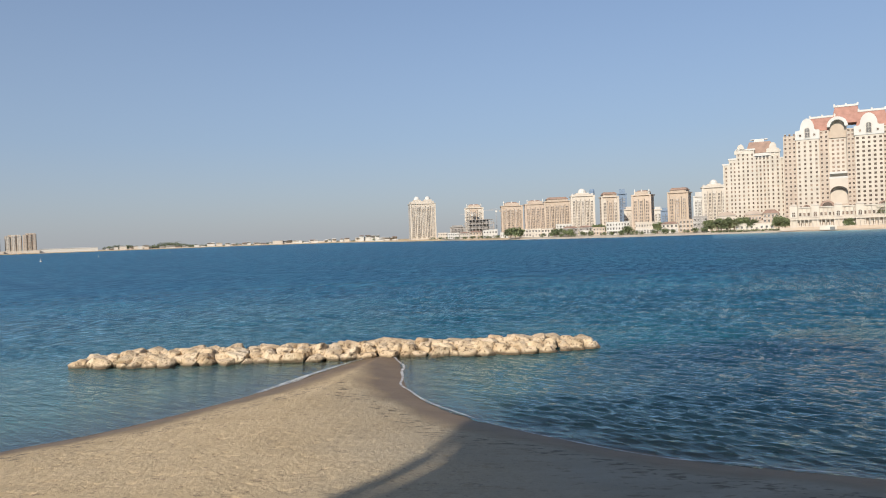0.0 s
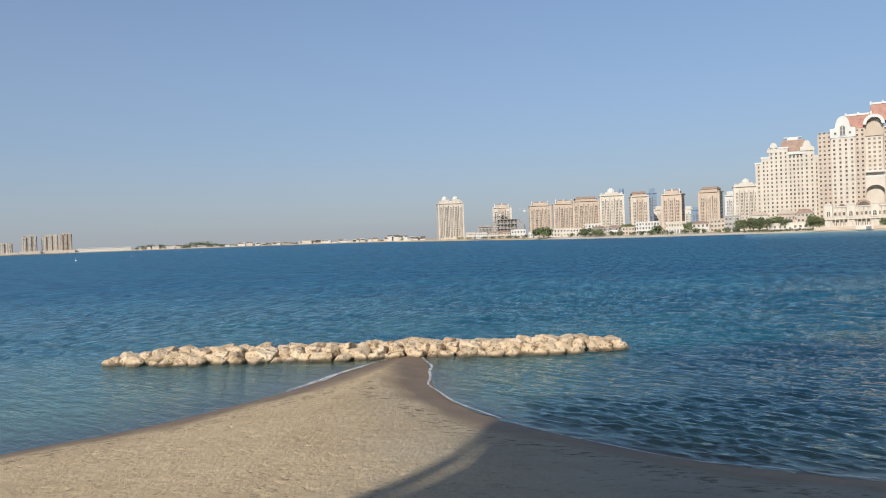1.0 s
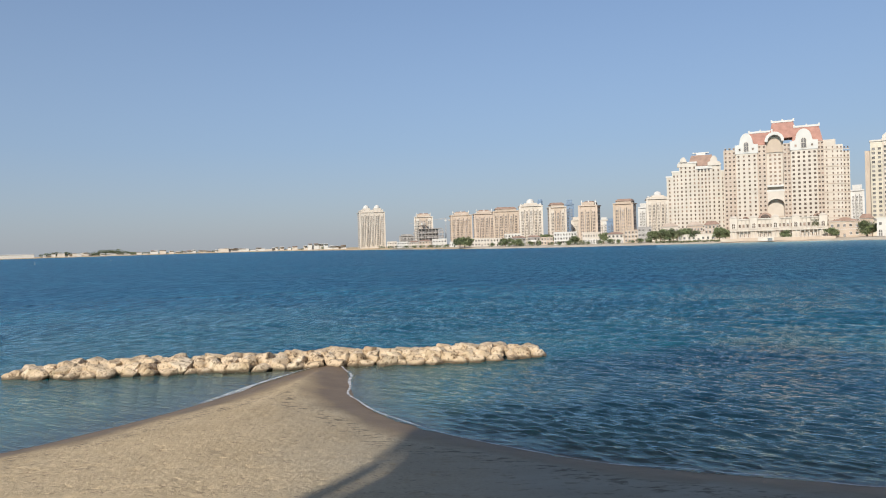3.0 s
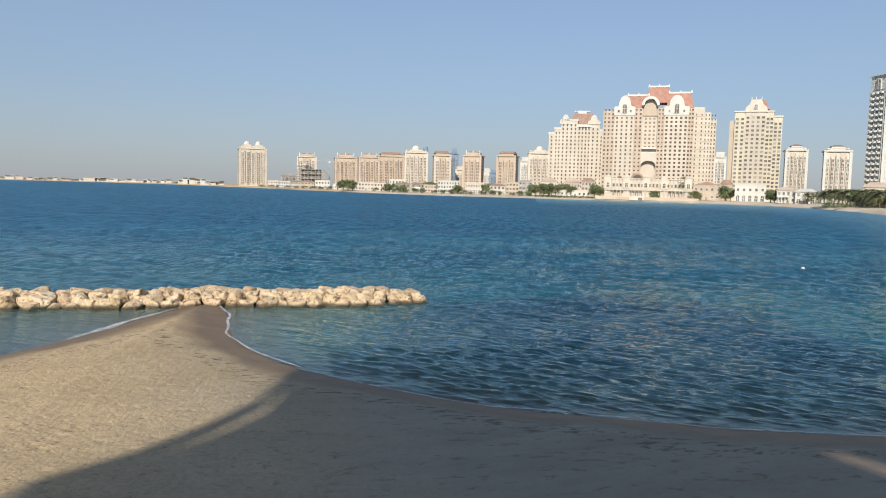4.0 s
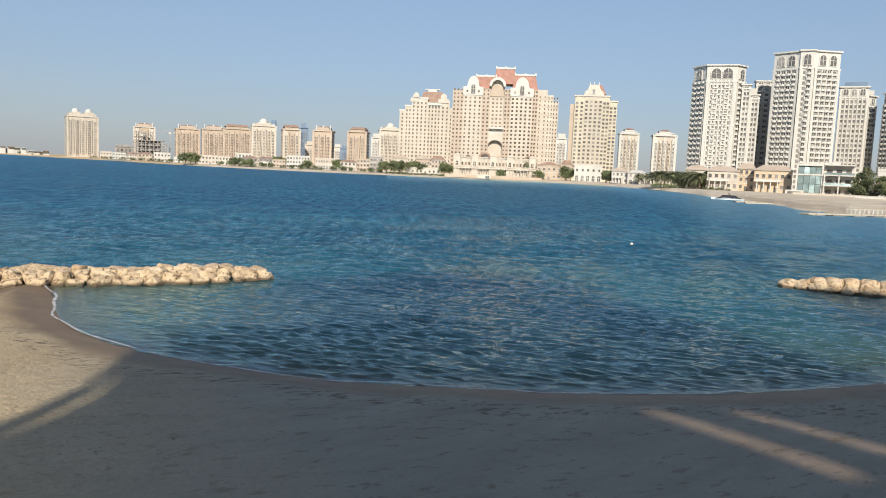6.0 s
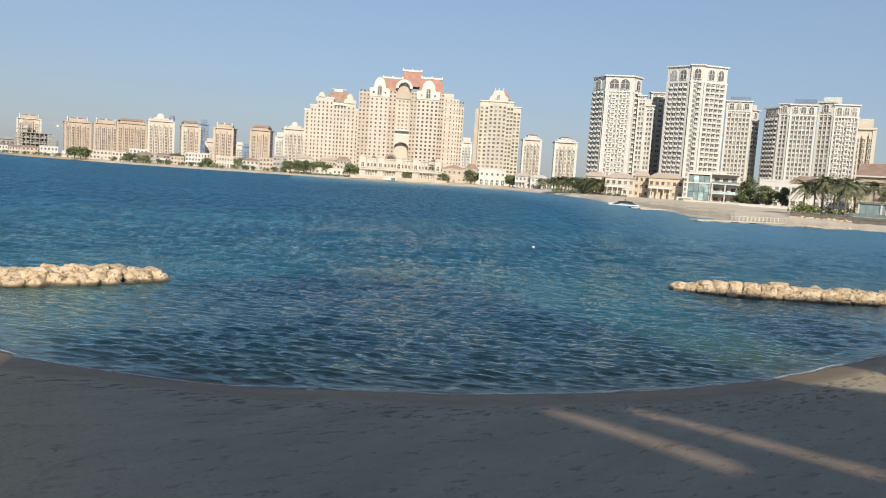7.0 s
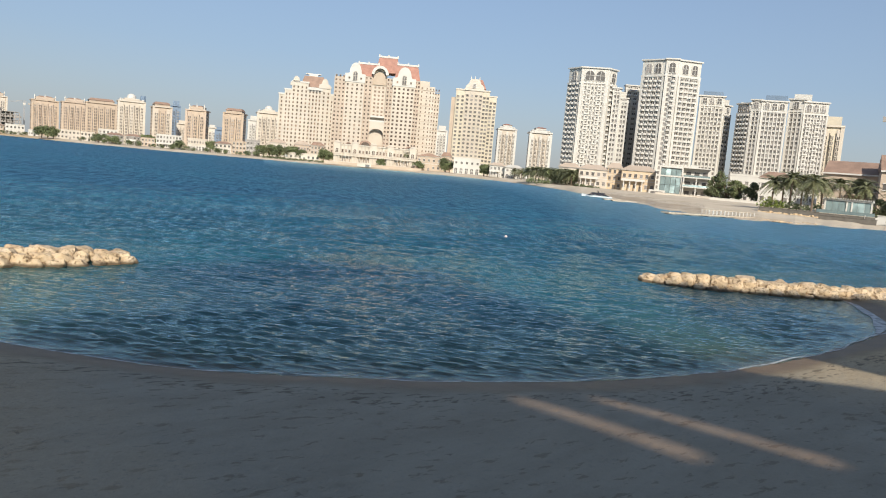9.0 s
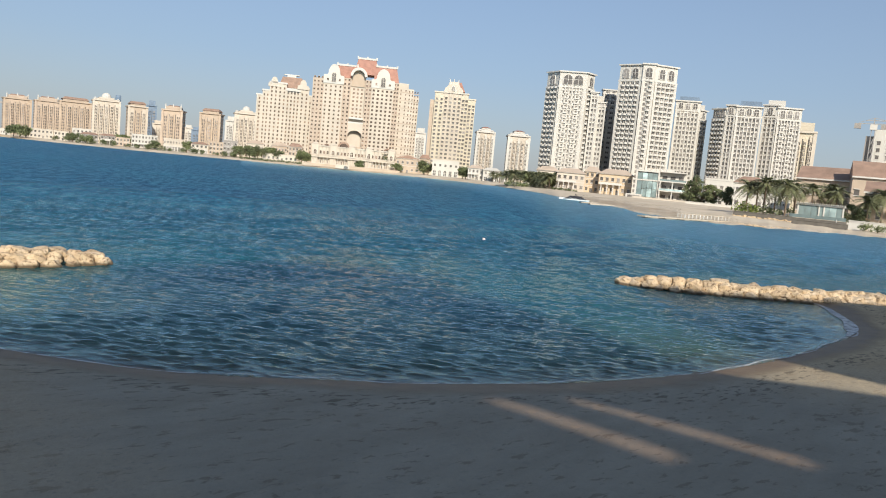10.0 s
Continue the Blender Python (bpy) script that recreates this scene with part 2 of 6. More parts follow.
    nt.links.new(mix(nt, off, (0.80, 1.0, 1.0), (0.60, 0.85, 0.97)), gloss.inputs["Color"])  # mirror tint painted bluer with distance, standing in for the higher sky
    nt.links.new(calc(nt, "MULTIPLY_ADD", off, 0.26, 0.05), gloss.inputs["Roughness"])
    nt.links.new(wave.outputs[0], gloss.inputs["Normal"])
    fres = nt.nodes.new("ShaderNodeFresnel")
    fres.inputs["IOR"].default_value = 1.66
    nt.links.new(wave.outputs[0], fres.inputs["Normal"])
    top = nt.nodes.new("ShaderNodeMixShader")
    # the same noise paints bright and dark crests into the mirror share
    crest_gloss = ramp(nt, far_crest, [(0.41, (0.66,) * 3), (0.5, (1.0,) * 3), (0.59, (1.4,) * 3)])
    crest_gloss = mix(nt, calc(nt, "MINIMUM", calc(nt, "MULTIPLY", off, 3.0), 1.0), (1.0, 1.0, 1.0), crest_gloss)
    share = calc(nt, "MULTIPLY", calc(nt, "MINIMUM", fres.outputs[0], calc(nt, "MULTIPLY_ADD", off, -0.43, 0.80)), crest_gloss)
    shore_mirror = calc(nt, "MULTIPLY", calc(nt, "SUBTRACT", 1.0, dep), calc(nt, "MULTIPLY", off, 0.50))  # mirror share raised under the far shore for its pale reflected band
    share = calc(nt, "ADD", share, shore_mirror)
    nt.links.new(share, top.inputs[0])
    nt.links.new(body.outputs[0], top.inputs[1])
    nt.links.new(gloss.outputs[0], top.inputs[2])
    nt.links.new(top.outputs[0], nt.nodes["Material Output"].inputs["Surface"])
    return m


def make_rock():
    m, nt, b = nodes_of("limestone_boulder")
    tone = nt.nodes.new("ShaderNodeObjectInfo").outputs["Random"]
    c1 = ramp(nt, noise_tex(nt, 1.4, 5), [(0.28, (0.42, 0.30, 0.175)), (0.5, (0.63, 0.49, 0.325)), (0.75, (0.74, 0.62, 0.46))])
    c2 = mix(nt, calc(nt, "MULTIPLY", tone, 0.4), c1, (0.50, 0.35, 0.20))
    pits = ramp(nt, noise_tex(nt, 5.0, 4, 0.65), [(0.36, (0.22, 0.16, 0.10)), (0.48, (1, 1, 1))])
    c3 = mix(nt, 0.85, c2, mix(nt, 1.0, c2, pits, "MULTIPLY"))
    pos = nt.nodes.new("ShaderNodeNewGeometry")
    sep = nt.nodes.new("ShaderNodeSeparateXYZ")
    nt.links.new(pos.outputs["Position"], sep.inputs[0])
    tide = calc(nt, "ADD", sep.outputs[2], calc(nt, "MULTIPLY", noise_tex(nt, 2.0, 3), 0.22))
    weed = ramp(nt, tide, [(0.17, (1, 1, 1)), (0.30, (0, 0, 0))])
    nt.links.new(mix(nt, weed, c3, (0.12, 0.085, 0.05)), b.inputs["Base Color"])
    b.inputs["Roughness"].default_value = 0.9
    bump(nt, b, calc(nt, "ADD", noise_tex(nt, 3.4, 6, 0.7), calc(nt, "MULTIPLY", noise_tex(nt, 12, 4), 0.35)), 0.16)
    return m


# rose filter that dims and warms the sun streaks on the sand
def make_tinted():
    m, nt, b = nodes_of("tinted_glazing")
    pane = nt.nodes.new("ShaderNodeBsdfTransparent")
    pane.inputs["Color"].default_value = (0.84, 0.745, 0.70, 1)
    shine = nt.nodes.new("ShaderNodeMixShader")
    shine.inputs[0].default_value = 0.06
    b.inputs["Roughness"].default_value = 0.1
    nt.links.new(pane.outputs[0], shine.inputs[1])
    nt.links.new(b.outputs[0], shine.inputs[2])
    nt.links.new(shine.outputs[0], nt.nodes["Material Output"].inputs["Surface"])
    return m


TINTED = make_tinted()


def make_foam():
    m, nt, b = nodes_of("foam_line")
    b.inputs["Base Color"].default_value = (0.66, 0.65, 0.63, 1)
    b.inputs["Roughness"].default_value = 0.7
    nt.links.new(ramp(nt, noise_tex(nt, 2.6, 5, 0.7), [(0.31, (0.12,) * 3), (0.56, (0.84,) * 3)]), b.inputs["Alpha"])
    return m


SAND, WATER, ROCK, FOAM = make_sand(), make_water(), make_rock(), make_foam()


# ---- mesh helpers ----
class Form:
    """Collects vertices and faces; f(v) groups them by material slot."""

    def __init__(self):
        self.v, self.f, self.s = [], [], []

    def add(self, vs, fs, slot=0):
        n = len(self.v)
        self.v += [tuple(p) for p in vs]
        self.f += [tuple(i + n for i in q) for q in fs]
        self.s += [slot] * len(fs)
        return self

    def box(self, x0, x1, y0, y1, z0, z1, slot=0):
        vs = [(x, y, z) for z in (z0, z1) for x, y in ((x0, y0), (x1, y0), (x1, y1), (x0, y1))]
        return self.add(vs, [(3, 2, 1, 0), (4, 5, 6, 7), (0, 1, 5, 4), (1, 2, 6, 5), (2, 3, 7, 6), (3, 0, 4, 7)], slot)

    def prism(self, outline, y0, y1, slot=0):
        """An outline in x and z, counter-clockwise seen from the front, from y0 to y1."""
        n = len(outline)
        vs = [(x, y0, z) for x, z in outline] + [(x, y1, z) for x, z in outline]
        fs = [tuple(range(n)), tuple(range(2 * n - 1, n - 1, -1))]
        fs += [(i, i + n, (i + 1) % n + n, (i + 1) % n) for i in range(n)]
        return self.add(vs, fs, slot)

    def frustum(self, x0, x1, y0, y1, z0, z1, inx, iny, slot=0):
        vs = [(x0, y0, z0), (x1, y0, z0), (x1, y1, z0), (x0, y1, z0), (x0 + inx, y0 + iny, z1), (x1 - inx, y0 + iny, z1), (x1 - inx, y1 - iny, z1), (x0 + inx, y1 - iny, z1)]
        return self.add(vs, [(3, 2, 1, 0), (4, 5, 6, 7), (0, 1, 5, 4), (1, 2, 6, 5), (2, 3, 7, 6), (3, 0, 4, 7)], slot)

    def lathe(self, cx, cy, profile, n=12, slot=0):
        """A turned shape: radius and height along the profile."""
        vs = [(cx + r * math.cos(2 * math.pi * k / n), cy + r * math.sin(2 * math.pi * k / n), z) for r, z in profile for k in range(n)]
        fs = [(j * n + k, j * n + (k + 1) % n, (j + 1) * n + (k + 1) % n, (j + 1) * n + k) for j in range(len(profile) - 1) for k in range(n)]
        fs += [tuple(range(n - 1, -1, -1)), tuple((len(profile) - 1) * n + k for k in range(n))]
        return self.add(vs, fs, slot)

    def bar(self, a, b, r, slot=0):
        a, b = Vector(a), Vector(b)
        q = (b - a).to_track_quat("Z", "Y").to_matrix()
        vs = [p + q @ Vector((r * sx, r * sy, 0)) for p in (a, b) for sx, sy in ((-1, -1), (1, -1), (1, 1), (-1, 1))]
        return self.add(vs, [(3, 2, 1, 0), (4, 5, 6, 7), (0, 1, 5, 4), (1, 2, 6, 5), (2, 3, 7, 6), (3, 0, 4, 7)], slot)

    def mesh(self, name, *mats):
        me = bpy.data.meshes.new(name)
        me.from_pydata(self.v, [], self.f)
        for m in mats:
            me.materials.append(m)
        if len(mats) > 1:
            me.polygons.foreach_set("material_index", self.s)
        me.update()
        return me


def part(name, form, mat, parent, label=""):
    mats = mat if isinstance(mat, (list, tuple)) else (mat,)
    ob = new(name, form.mesh(name, *mats) if isinstance(form, Form) else form)
    ob.parent = parent
    return tagged(ob, label)


def piece(name, mesh, parent, x, y, z, turn=0.0):
    """One of many alike pieces, on shared mesh data."""
    ob = new(name, mesh)
    ob.parent = parent
    ob.matrix_basis = pose(x, y, z, 0, 0, turn)
    return ob


def polar(b, d):
    return d * math.sin(radians(b)), d * math.cos(radians(b))


def thing(name, b, d, z, label, category, group="", turn=0.0):
    """An Empty at a bearing and distance, whose -y side faces the bay."""
    x, y = polar(b, d)
    ob = new(name)
    ob.matrix_world = pose(x, y, z, 0, 0, -b + turn)
    return tagged(ob, label, category, group)


def dome(r, z, squash=1.0, steps=5):
    return [(max(0.02, r * math.cos(a)), z + r * squash * math.sin(a)) for a in [math.pi / 2 * k / steps for k in range(steps + 1)]]


# ---- ground and water ----
SHORE = [(-90, -30), (-60, 0), (-34, 8), (-22, 14.5), (-15.1, 20.9), (-13.2, 22.8), (-11, 24.8), (-7.8, 29.5), (-5.6, 34.5), (-4.1, 37.4),
         (-3.2, 38.2), (-2.5, 37.3), (-2.1, 34.3), (-1.6, 29.8), (-0.7, 27.0), (0.6, 24.6), (2.4, 22.6), (4.3, 20.7), (6.5, 19.1), (9.2, 17.75), (11.8, 16.6),
         (14.2, 15.8), (17.0, 15.1), (20.8, 14.75), (25.5, 14.8), (30.9, 15.6), (35.4, 16.5), (38.2, 17.4), (41.2, 19.1), (44.4, 22.1),
         (46.5, 24.2), (50, 22.5), (54, 16), (62, 8), (75, 0), (100, -40)]


def shore_line():
    """The waterline as a smooth curve through its control points."""
    P = np.array(SHORE)
    out = []
    for i in range(len(P) - 1):
        p0, p1, p2, p3 = P[max(i - 1, 0)], P[i], P[i + 1], P[min(i + 2, len(P) - 1)]
        for t in np.linspace(0, 1, 5)[:-1]:
            out.append(0.5 * (2 * p1 + (p2 - p0) * t + (2 * p0 - 5 * p1 + 4 * p2 - p3) * t * t + (3 * p1 - p0 - 3 * p2 + p3) * t ** 3))
    return np.array(out + [P[-1]])


LINE = shore_line()


def inland(X, Y):
    """Metres from the waterline, positive on the beach."""
    best = np.full(X.shape, 1e9)
    inside = np.zeros(X.shape, bool)
    loop = np.vstack([LINE, [(100, -400), (-90, -400), LINE[0]]])
    for i in range(len(loop) - 1):
        (ax, ay), (bx, by) = loop[i], loop[i + 1]
        dx, dy = bx - ax, by - ay
        if i < len(LINE) - 1:
            t = np.clip(((X - ax) * dx + (Y - ay) * dy) / (dx * dx + dy * dy), 0, 1)
            best = np.minimum(best, (X - ax - t * dx) ** 2 + (Y - ay - t * dy) ** 2)
        if dy != 0:
            inside ^= ((ay > Y) != (by > Y)) & (X < ax + (Y - ay) / dy * dx)
    best = np.sqrt(best)
    return np.where(inside, best, -best)


def spread(lo, hi, step, far_lo, far_hi, grow=1.25):
    out = list(np.arange(lo, hi + 1e-6, step))
    s = step
    while out[-1] < far_hi:
        s *= grow
        out.append(min(out[-1] + s, far_hi))
    s = step
    while out[0] > far_lo:
        s *= grow
        out.insert(0, max(out[0] - s, far_lo))
    return np.array(out)


def sheet(name, X, Y, Z, mat, attr, values):
    ny, nx = X.shape
    co = np.stack([X, Y, Z], -1).reshape(-1, 3)
    i = np.arange(nx * ny).reshape(ny, nx)
    quads = np.stack([i[:-1, :-1], i[:-1, 1:], i[1:, 1:], i[1:, :-1]], -1).reshape(-1, 4)
    me = bpy.data.meshes.new(name)
    me.from_pydata(co.tolist(), [], quads.tolist())
    me.materials.append(mat)
    a = me.attributes.new(attr, "FLOAT", "POINT")
    a.data.foreach_set("value", values.reshape(-1).astype(np.float32))
    me.shade_smooth()
    return new(name, me)


def smooth_noise(X, Y, cell, seed):
    """Value noise on a lattice, for relief that is felt over metres."""
    rng = np.random.default_rng(seed)
    tab = rng.random((256, 256))
    u, v = X / cell + 400, Y / cell + 400
    i, j = np.floor(u).astype(int), np.floor(v).astype(int)
    a, b = u - i, v - j
    a, b = a * a * (3 - 2 * a), b * b * (3 - 2 * b)
    g = lambda p, q: tab[p % 256, q % 256]
    return (g(i, j) * (1 - a) + g(i + 1, j) * a) * (1 - b) + (g(i, j + 1) * (1 - a) + g(i + 1, j + 1) * a) * b - 0.5


def sea_floor(X, Y, S):
    """Depth slopes: a broad shelf in the west cove, steeper elsewhere."""
    west = np.clip((-1.5 - X) / 3, 0, 1)
    east = np.clip((X - 26) / 8, 0, 1)
    slope = 0.13 - 0.075 * west - 0.045 * east
    return np.where(S < 0, np.maximum(S * slope, -3.0), 0)


def build_ground():
    xs = spread(-24, 50, 0.10, -700, 700, 1.3)
    ys = np.concatenate([spread(5, 22, 0.08, -700, 22, 1.3), spread(22.12, 39, 0.13, 22.12, 160, 1.3)])
    X, Y = np.meshgrid(xs, ys)
    S = inland(X, Y)
    Z = 1.15 * (1 - np.exp(-np.maximum(S, 0) / 8.0)) + sea_floor(X, Y, S)
    dry = np.clip((S - 1.2) / 2.0, 0, 1)
    Z += dry * (smooth_noise(X, Y, 4.0, 3) * 0.12 + smooth_noise(X, Y, 1.1, 4) * 0.022 + smooth_noise(X, Y, 0.42, 5) * 0.016)
    # trodden prints, each a shallow oval with a pushed-up rim
    rng = np.random.default_rng(8)
    for _ in range(9000):
        px, py = rng.uniform(-22, 48), rng.uniform(5, 34)
        a, w = rng.uniform(0, 3.14), rng.uniform(0.05, 0.09)
        i0, i1 = np.searchsorted(xs, (px - 0.9, px + 0.9))
        j0, j1 = np.searchsorted(ys, (py - 0.9, py + 0.9))
        dx, dy = X[j0:j1, i0:i1] - px, Y[j0:j1, i0:i1] - py
        u, v = dx * math.cos(a) + dy * math.sin(a), -dx * math.sin(a) + dy * math.cos(a)
        q = (u / w / 1.6) ** 2 + (v / w) ** 2
        Z[j0:j1, i0:i1] += dry[j0:j1, i0:i1] * (-0.035 * np.exp(-q) + 0.010 * np.exp(-(np.sqrt(q) - 1.6) ** 2 * 4)) * rng.uniform(0.5, 1.2)
    band = 1.5 + 0.9 * np.clip((Y - 26) / 8, 0, 1) + smooth_noise(X, Y, 3.0, 9) * 0.9
    wet = np.clip(1 - S / np.maximum(band, 0.5) * 0.5, 0, 1)
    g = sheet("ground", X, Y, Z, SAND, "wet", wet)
    tagged(g, "pale trodden beach sand, dark and wet along the waterline", "beach", kind="structure")


FAR = [(-110, 2600), (-60, 2500), (-30, 2350), (-14, 2250), (-8, 1900), (-5, 1500), (-3, 1250), (0, 1040), (3, 850), (6, 745), (9, 675), (13, 625), (19, 600), (25, 595),
       (31, 585), (36, 540), (39, 470), (42, 385), (44, 320), (45.5, 292), (47.5, 255), (50, 205), (52, 190), (55, 182), (59, 188), (64, 203), (68, 215), (80, 260), (110, 400)]


def far_shore(b):
    return np.interp(b, [p[0] for p in FAR], [p[1] for p in FAR])


def build_water():
    """One sheet round the terrace, finest where the bay lies at its foot."""
    bs = np.radians(np.concatenate([np.arange(-180, -40, 5.0), np.arange(-40, 72, 0.17), np.arange(72, 181, 4.0)]))
    seen = np.concatenate([np.arange(620, 55, -0.6), np.arange(55, 22, -1.0)])  # even steps as the sheet recedes
    ds = np.concatenate([[3, 6, 9], 7900 / seen, np.geomspace(365, 4800, 60)])
    B, D = np.meshgrid(bs, ds)
    X, Y = D * np.sin(B), D * np.cos(B)
    S = inland(X, Y)
    depth = np.clip(-sea_floor(X, Y, S) / 1.6, 0, 1)
    B = np.degrees(B)
    shelf = np.clip((far_shore(B) - D) / 260.0, 0, 1)
    shelf = np.where((B > 20) & (D < 800), 0.28 + 0.72 * shelf, 1)
    depth = np.minimum(depth, shelf)
    depth = np.where((Y > 39.5) & (Y < 60) & (X < 14), np.maximum(depth, np.clip((Y - 39.5) / 2.5, 0, 1)), depth)
    # wind waves: many short-crested trains running in on the beach from the north-east
    rng = np.random.default_rng(31)
    step = np.gradient(ds)[:, None]
    gust = 0.75 + 0.9 * (smooth_noise(X, Y, 5.0, 41) + smooth_noise(X, Y, 17.0, 42)).clip(-0.5, 0.6)
    Z = np.zeros_like(X)
    for k in range(60):
        long = 0.24 * (0.90 / 0.24) ** rng.random()
        way = radians(230 + rng.normal(0, 17))
        slope = 0.084 if long < 0.6 else 0.052
        held = np.clip((long - 1.7 * step) / step, 0, 1)
        Z += held * slope * long / (2 * math.pi) * np.sin(2 * math.pi / long * (X * math.sin(way) + Y * math.cos(way)) + rng.uniform(0, 6.28))
    for k in range(16):  # longer waves off the beach
        long = rng.uniform(1.0, 2.8)
        way = radians(226 + rng.normal(0, 20))
        held = np.clip((long - 1.7 * step) / step, 0, 1) * np.clip((D - 28) / 24, 0, 1)
        Z += held * 0.055 * long / (2 * math.pi) * np.sin(2 * math.pi / long * (X * math.sin(way) + Y * math.cos(way)) + rng.uniform(0, 6.28))
    lee = np.where(Y < 39, np.clip((X + 4) / 8, 0.15, 1), np.clip((Y - 38) / 3, 0.15, 1))  # calm behind the mound
    east = np.clip((46 - X) / 16, 0.3, 1)
    Z *= gust * np.where(X < 5, lee, 1) * np.where(Y < 34, east, 1) * np.clip(0.25 + depth * 7.0, 0, 1) * np.clip((340 - D) / 120, 0, 1)
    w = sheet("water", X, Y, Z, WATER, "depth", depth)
    tagged(w, "rippled blue sea, turquoise in the shallows", "sea", kind="structure")


def build_far_land():
    """The opposite shore: a low beach that rises to level building ground."""
    bs = np.unique(np.concatenate([np.arange(-110, 110.1, 1.0), np.arange(36, 70, 0.25)]))
    rings = [(-6, -0.5), (0, 0.0), (4, 0.35), (12, 1.0), (26, 1.7), (60, 2.0), (400, 2.2), (1500, 3.0)]
    co, wet = [], []
    for k, b in enumerate(bs):
        d0 = float(far_shore(b)) + 3 * math.sin(b * 2.1) + 2 * math.sin(b * 5.3)
        wide = 1.0 + 1.4 * max(0, min(1, (b - 44) / 4))
        for off, z in rings:
            x, y = polar(b, d0 + off * wide)
            co.append((x, y, z))
            wet.append(0.40 if off <= 0 else (0.56 if off <= 12 and 45 < b < 53 else (0.34 if off <= 4 and 44.5 < b < 57 else 0.0)))
    n = len(rings)
    fs = [(k * n + r, k * n + r + 1, (k + 1) * n + r + 1, (k + 1) * n + r) for k in range(len(bs) - 1) for r in range(n - 1)]
    me = bpy.data.meshes.new("shore_ground")
    me.from_pydata(co, [], fs)
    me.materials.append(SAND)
    a = me.attributes.new("wet", "FLOAT", "POINT")
    a.data.foreach_set("value", wet)
    tagged(new("shore_ground", me), "pale sandy shore across the bay with low building land", "shore", kind="structure")


def build_foam():
    """Thin broken foam lines that follow the waterline."""
    rng = random.Random(4)
    f = Form()
    pts = [Vector((x, y)) for x, y in LINE if -8.5 < x < 54]
    fine = []
    for p, q in zip(pts, pts[1:]):
        k = max(1, int((q - p).length / 0.35))
        fine += [p.lerp(q, i / k) for i in range(k)]
    for off, wid, z in ((0.02, 0.062, 0.035),):
        rows = []
        for i, p in enumerate(fine[1:-1], 1):
            t = (fine[i + 1] - fine[i - 1]).normalized()
            nrm = Vector((t.y, -t.x))
            wob = 0.12 * math.sin(i * 0.31) + 0.06 * math.sin(i * 0.83 + 1)
            w = wid * (0.6 + 0.5 * rng.random())
            c = p + nrm * (off + wob)
            rows.append(((*(c - nrm * w), z), (*(c + nrm * w), z + 0.012)))
        vs = [v for r in rows for v in r]
        f.add(vs, [(2 * i, 2 * i + 1, 2 * i + 3, 2 * i + 2) for i in range(len(rows) - 1)])
    # wider sheets of spent foam where the swash runs up the spit and into the east corner
    for x0, x1, y0, out, wide in ((-8.2, -4.6, 24, -0.10, 0.17), (34.5, 45.0, 14, -0.20, 0.30)):
        run = [i for i, p in enumerate(fine[1:-1], 1) if x0 < p.x < x1 and p.y > y0]
        rows = []
        for i in run:
            t = (fine[i + 1] - fine[i - 1]).normalized()
            nrm = Vector((t.y, -t.x))
            e = min(1.0, (i - run[0]) / 9, (run[-1] - i) / 9)
            w = wide * e * (0.8 + 0.2 * math.sin(i * 0.47) + 0.15 * rng.random()) + 0.02
            c = fine[i] + nrm * out * e
            rows.append(((*(c - nrm * w), 0.045), (*(c + nrm * w), 0.05)))
        f.add([v for r in rows for v in r], [(2 * i, 2 * i + 1, 2 * i + 3, 2 * i + 2) for i in range(len(rows) - 1)])
    tagged(new("foam", f.mesh("foam", FOAM)), "thin white foam along the edge of the sea", "foam", kind="stuff")


build_ground()
build_water()
build_far_land()
build_foam()


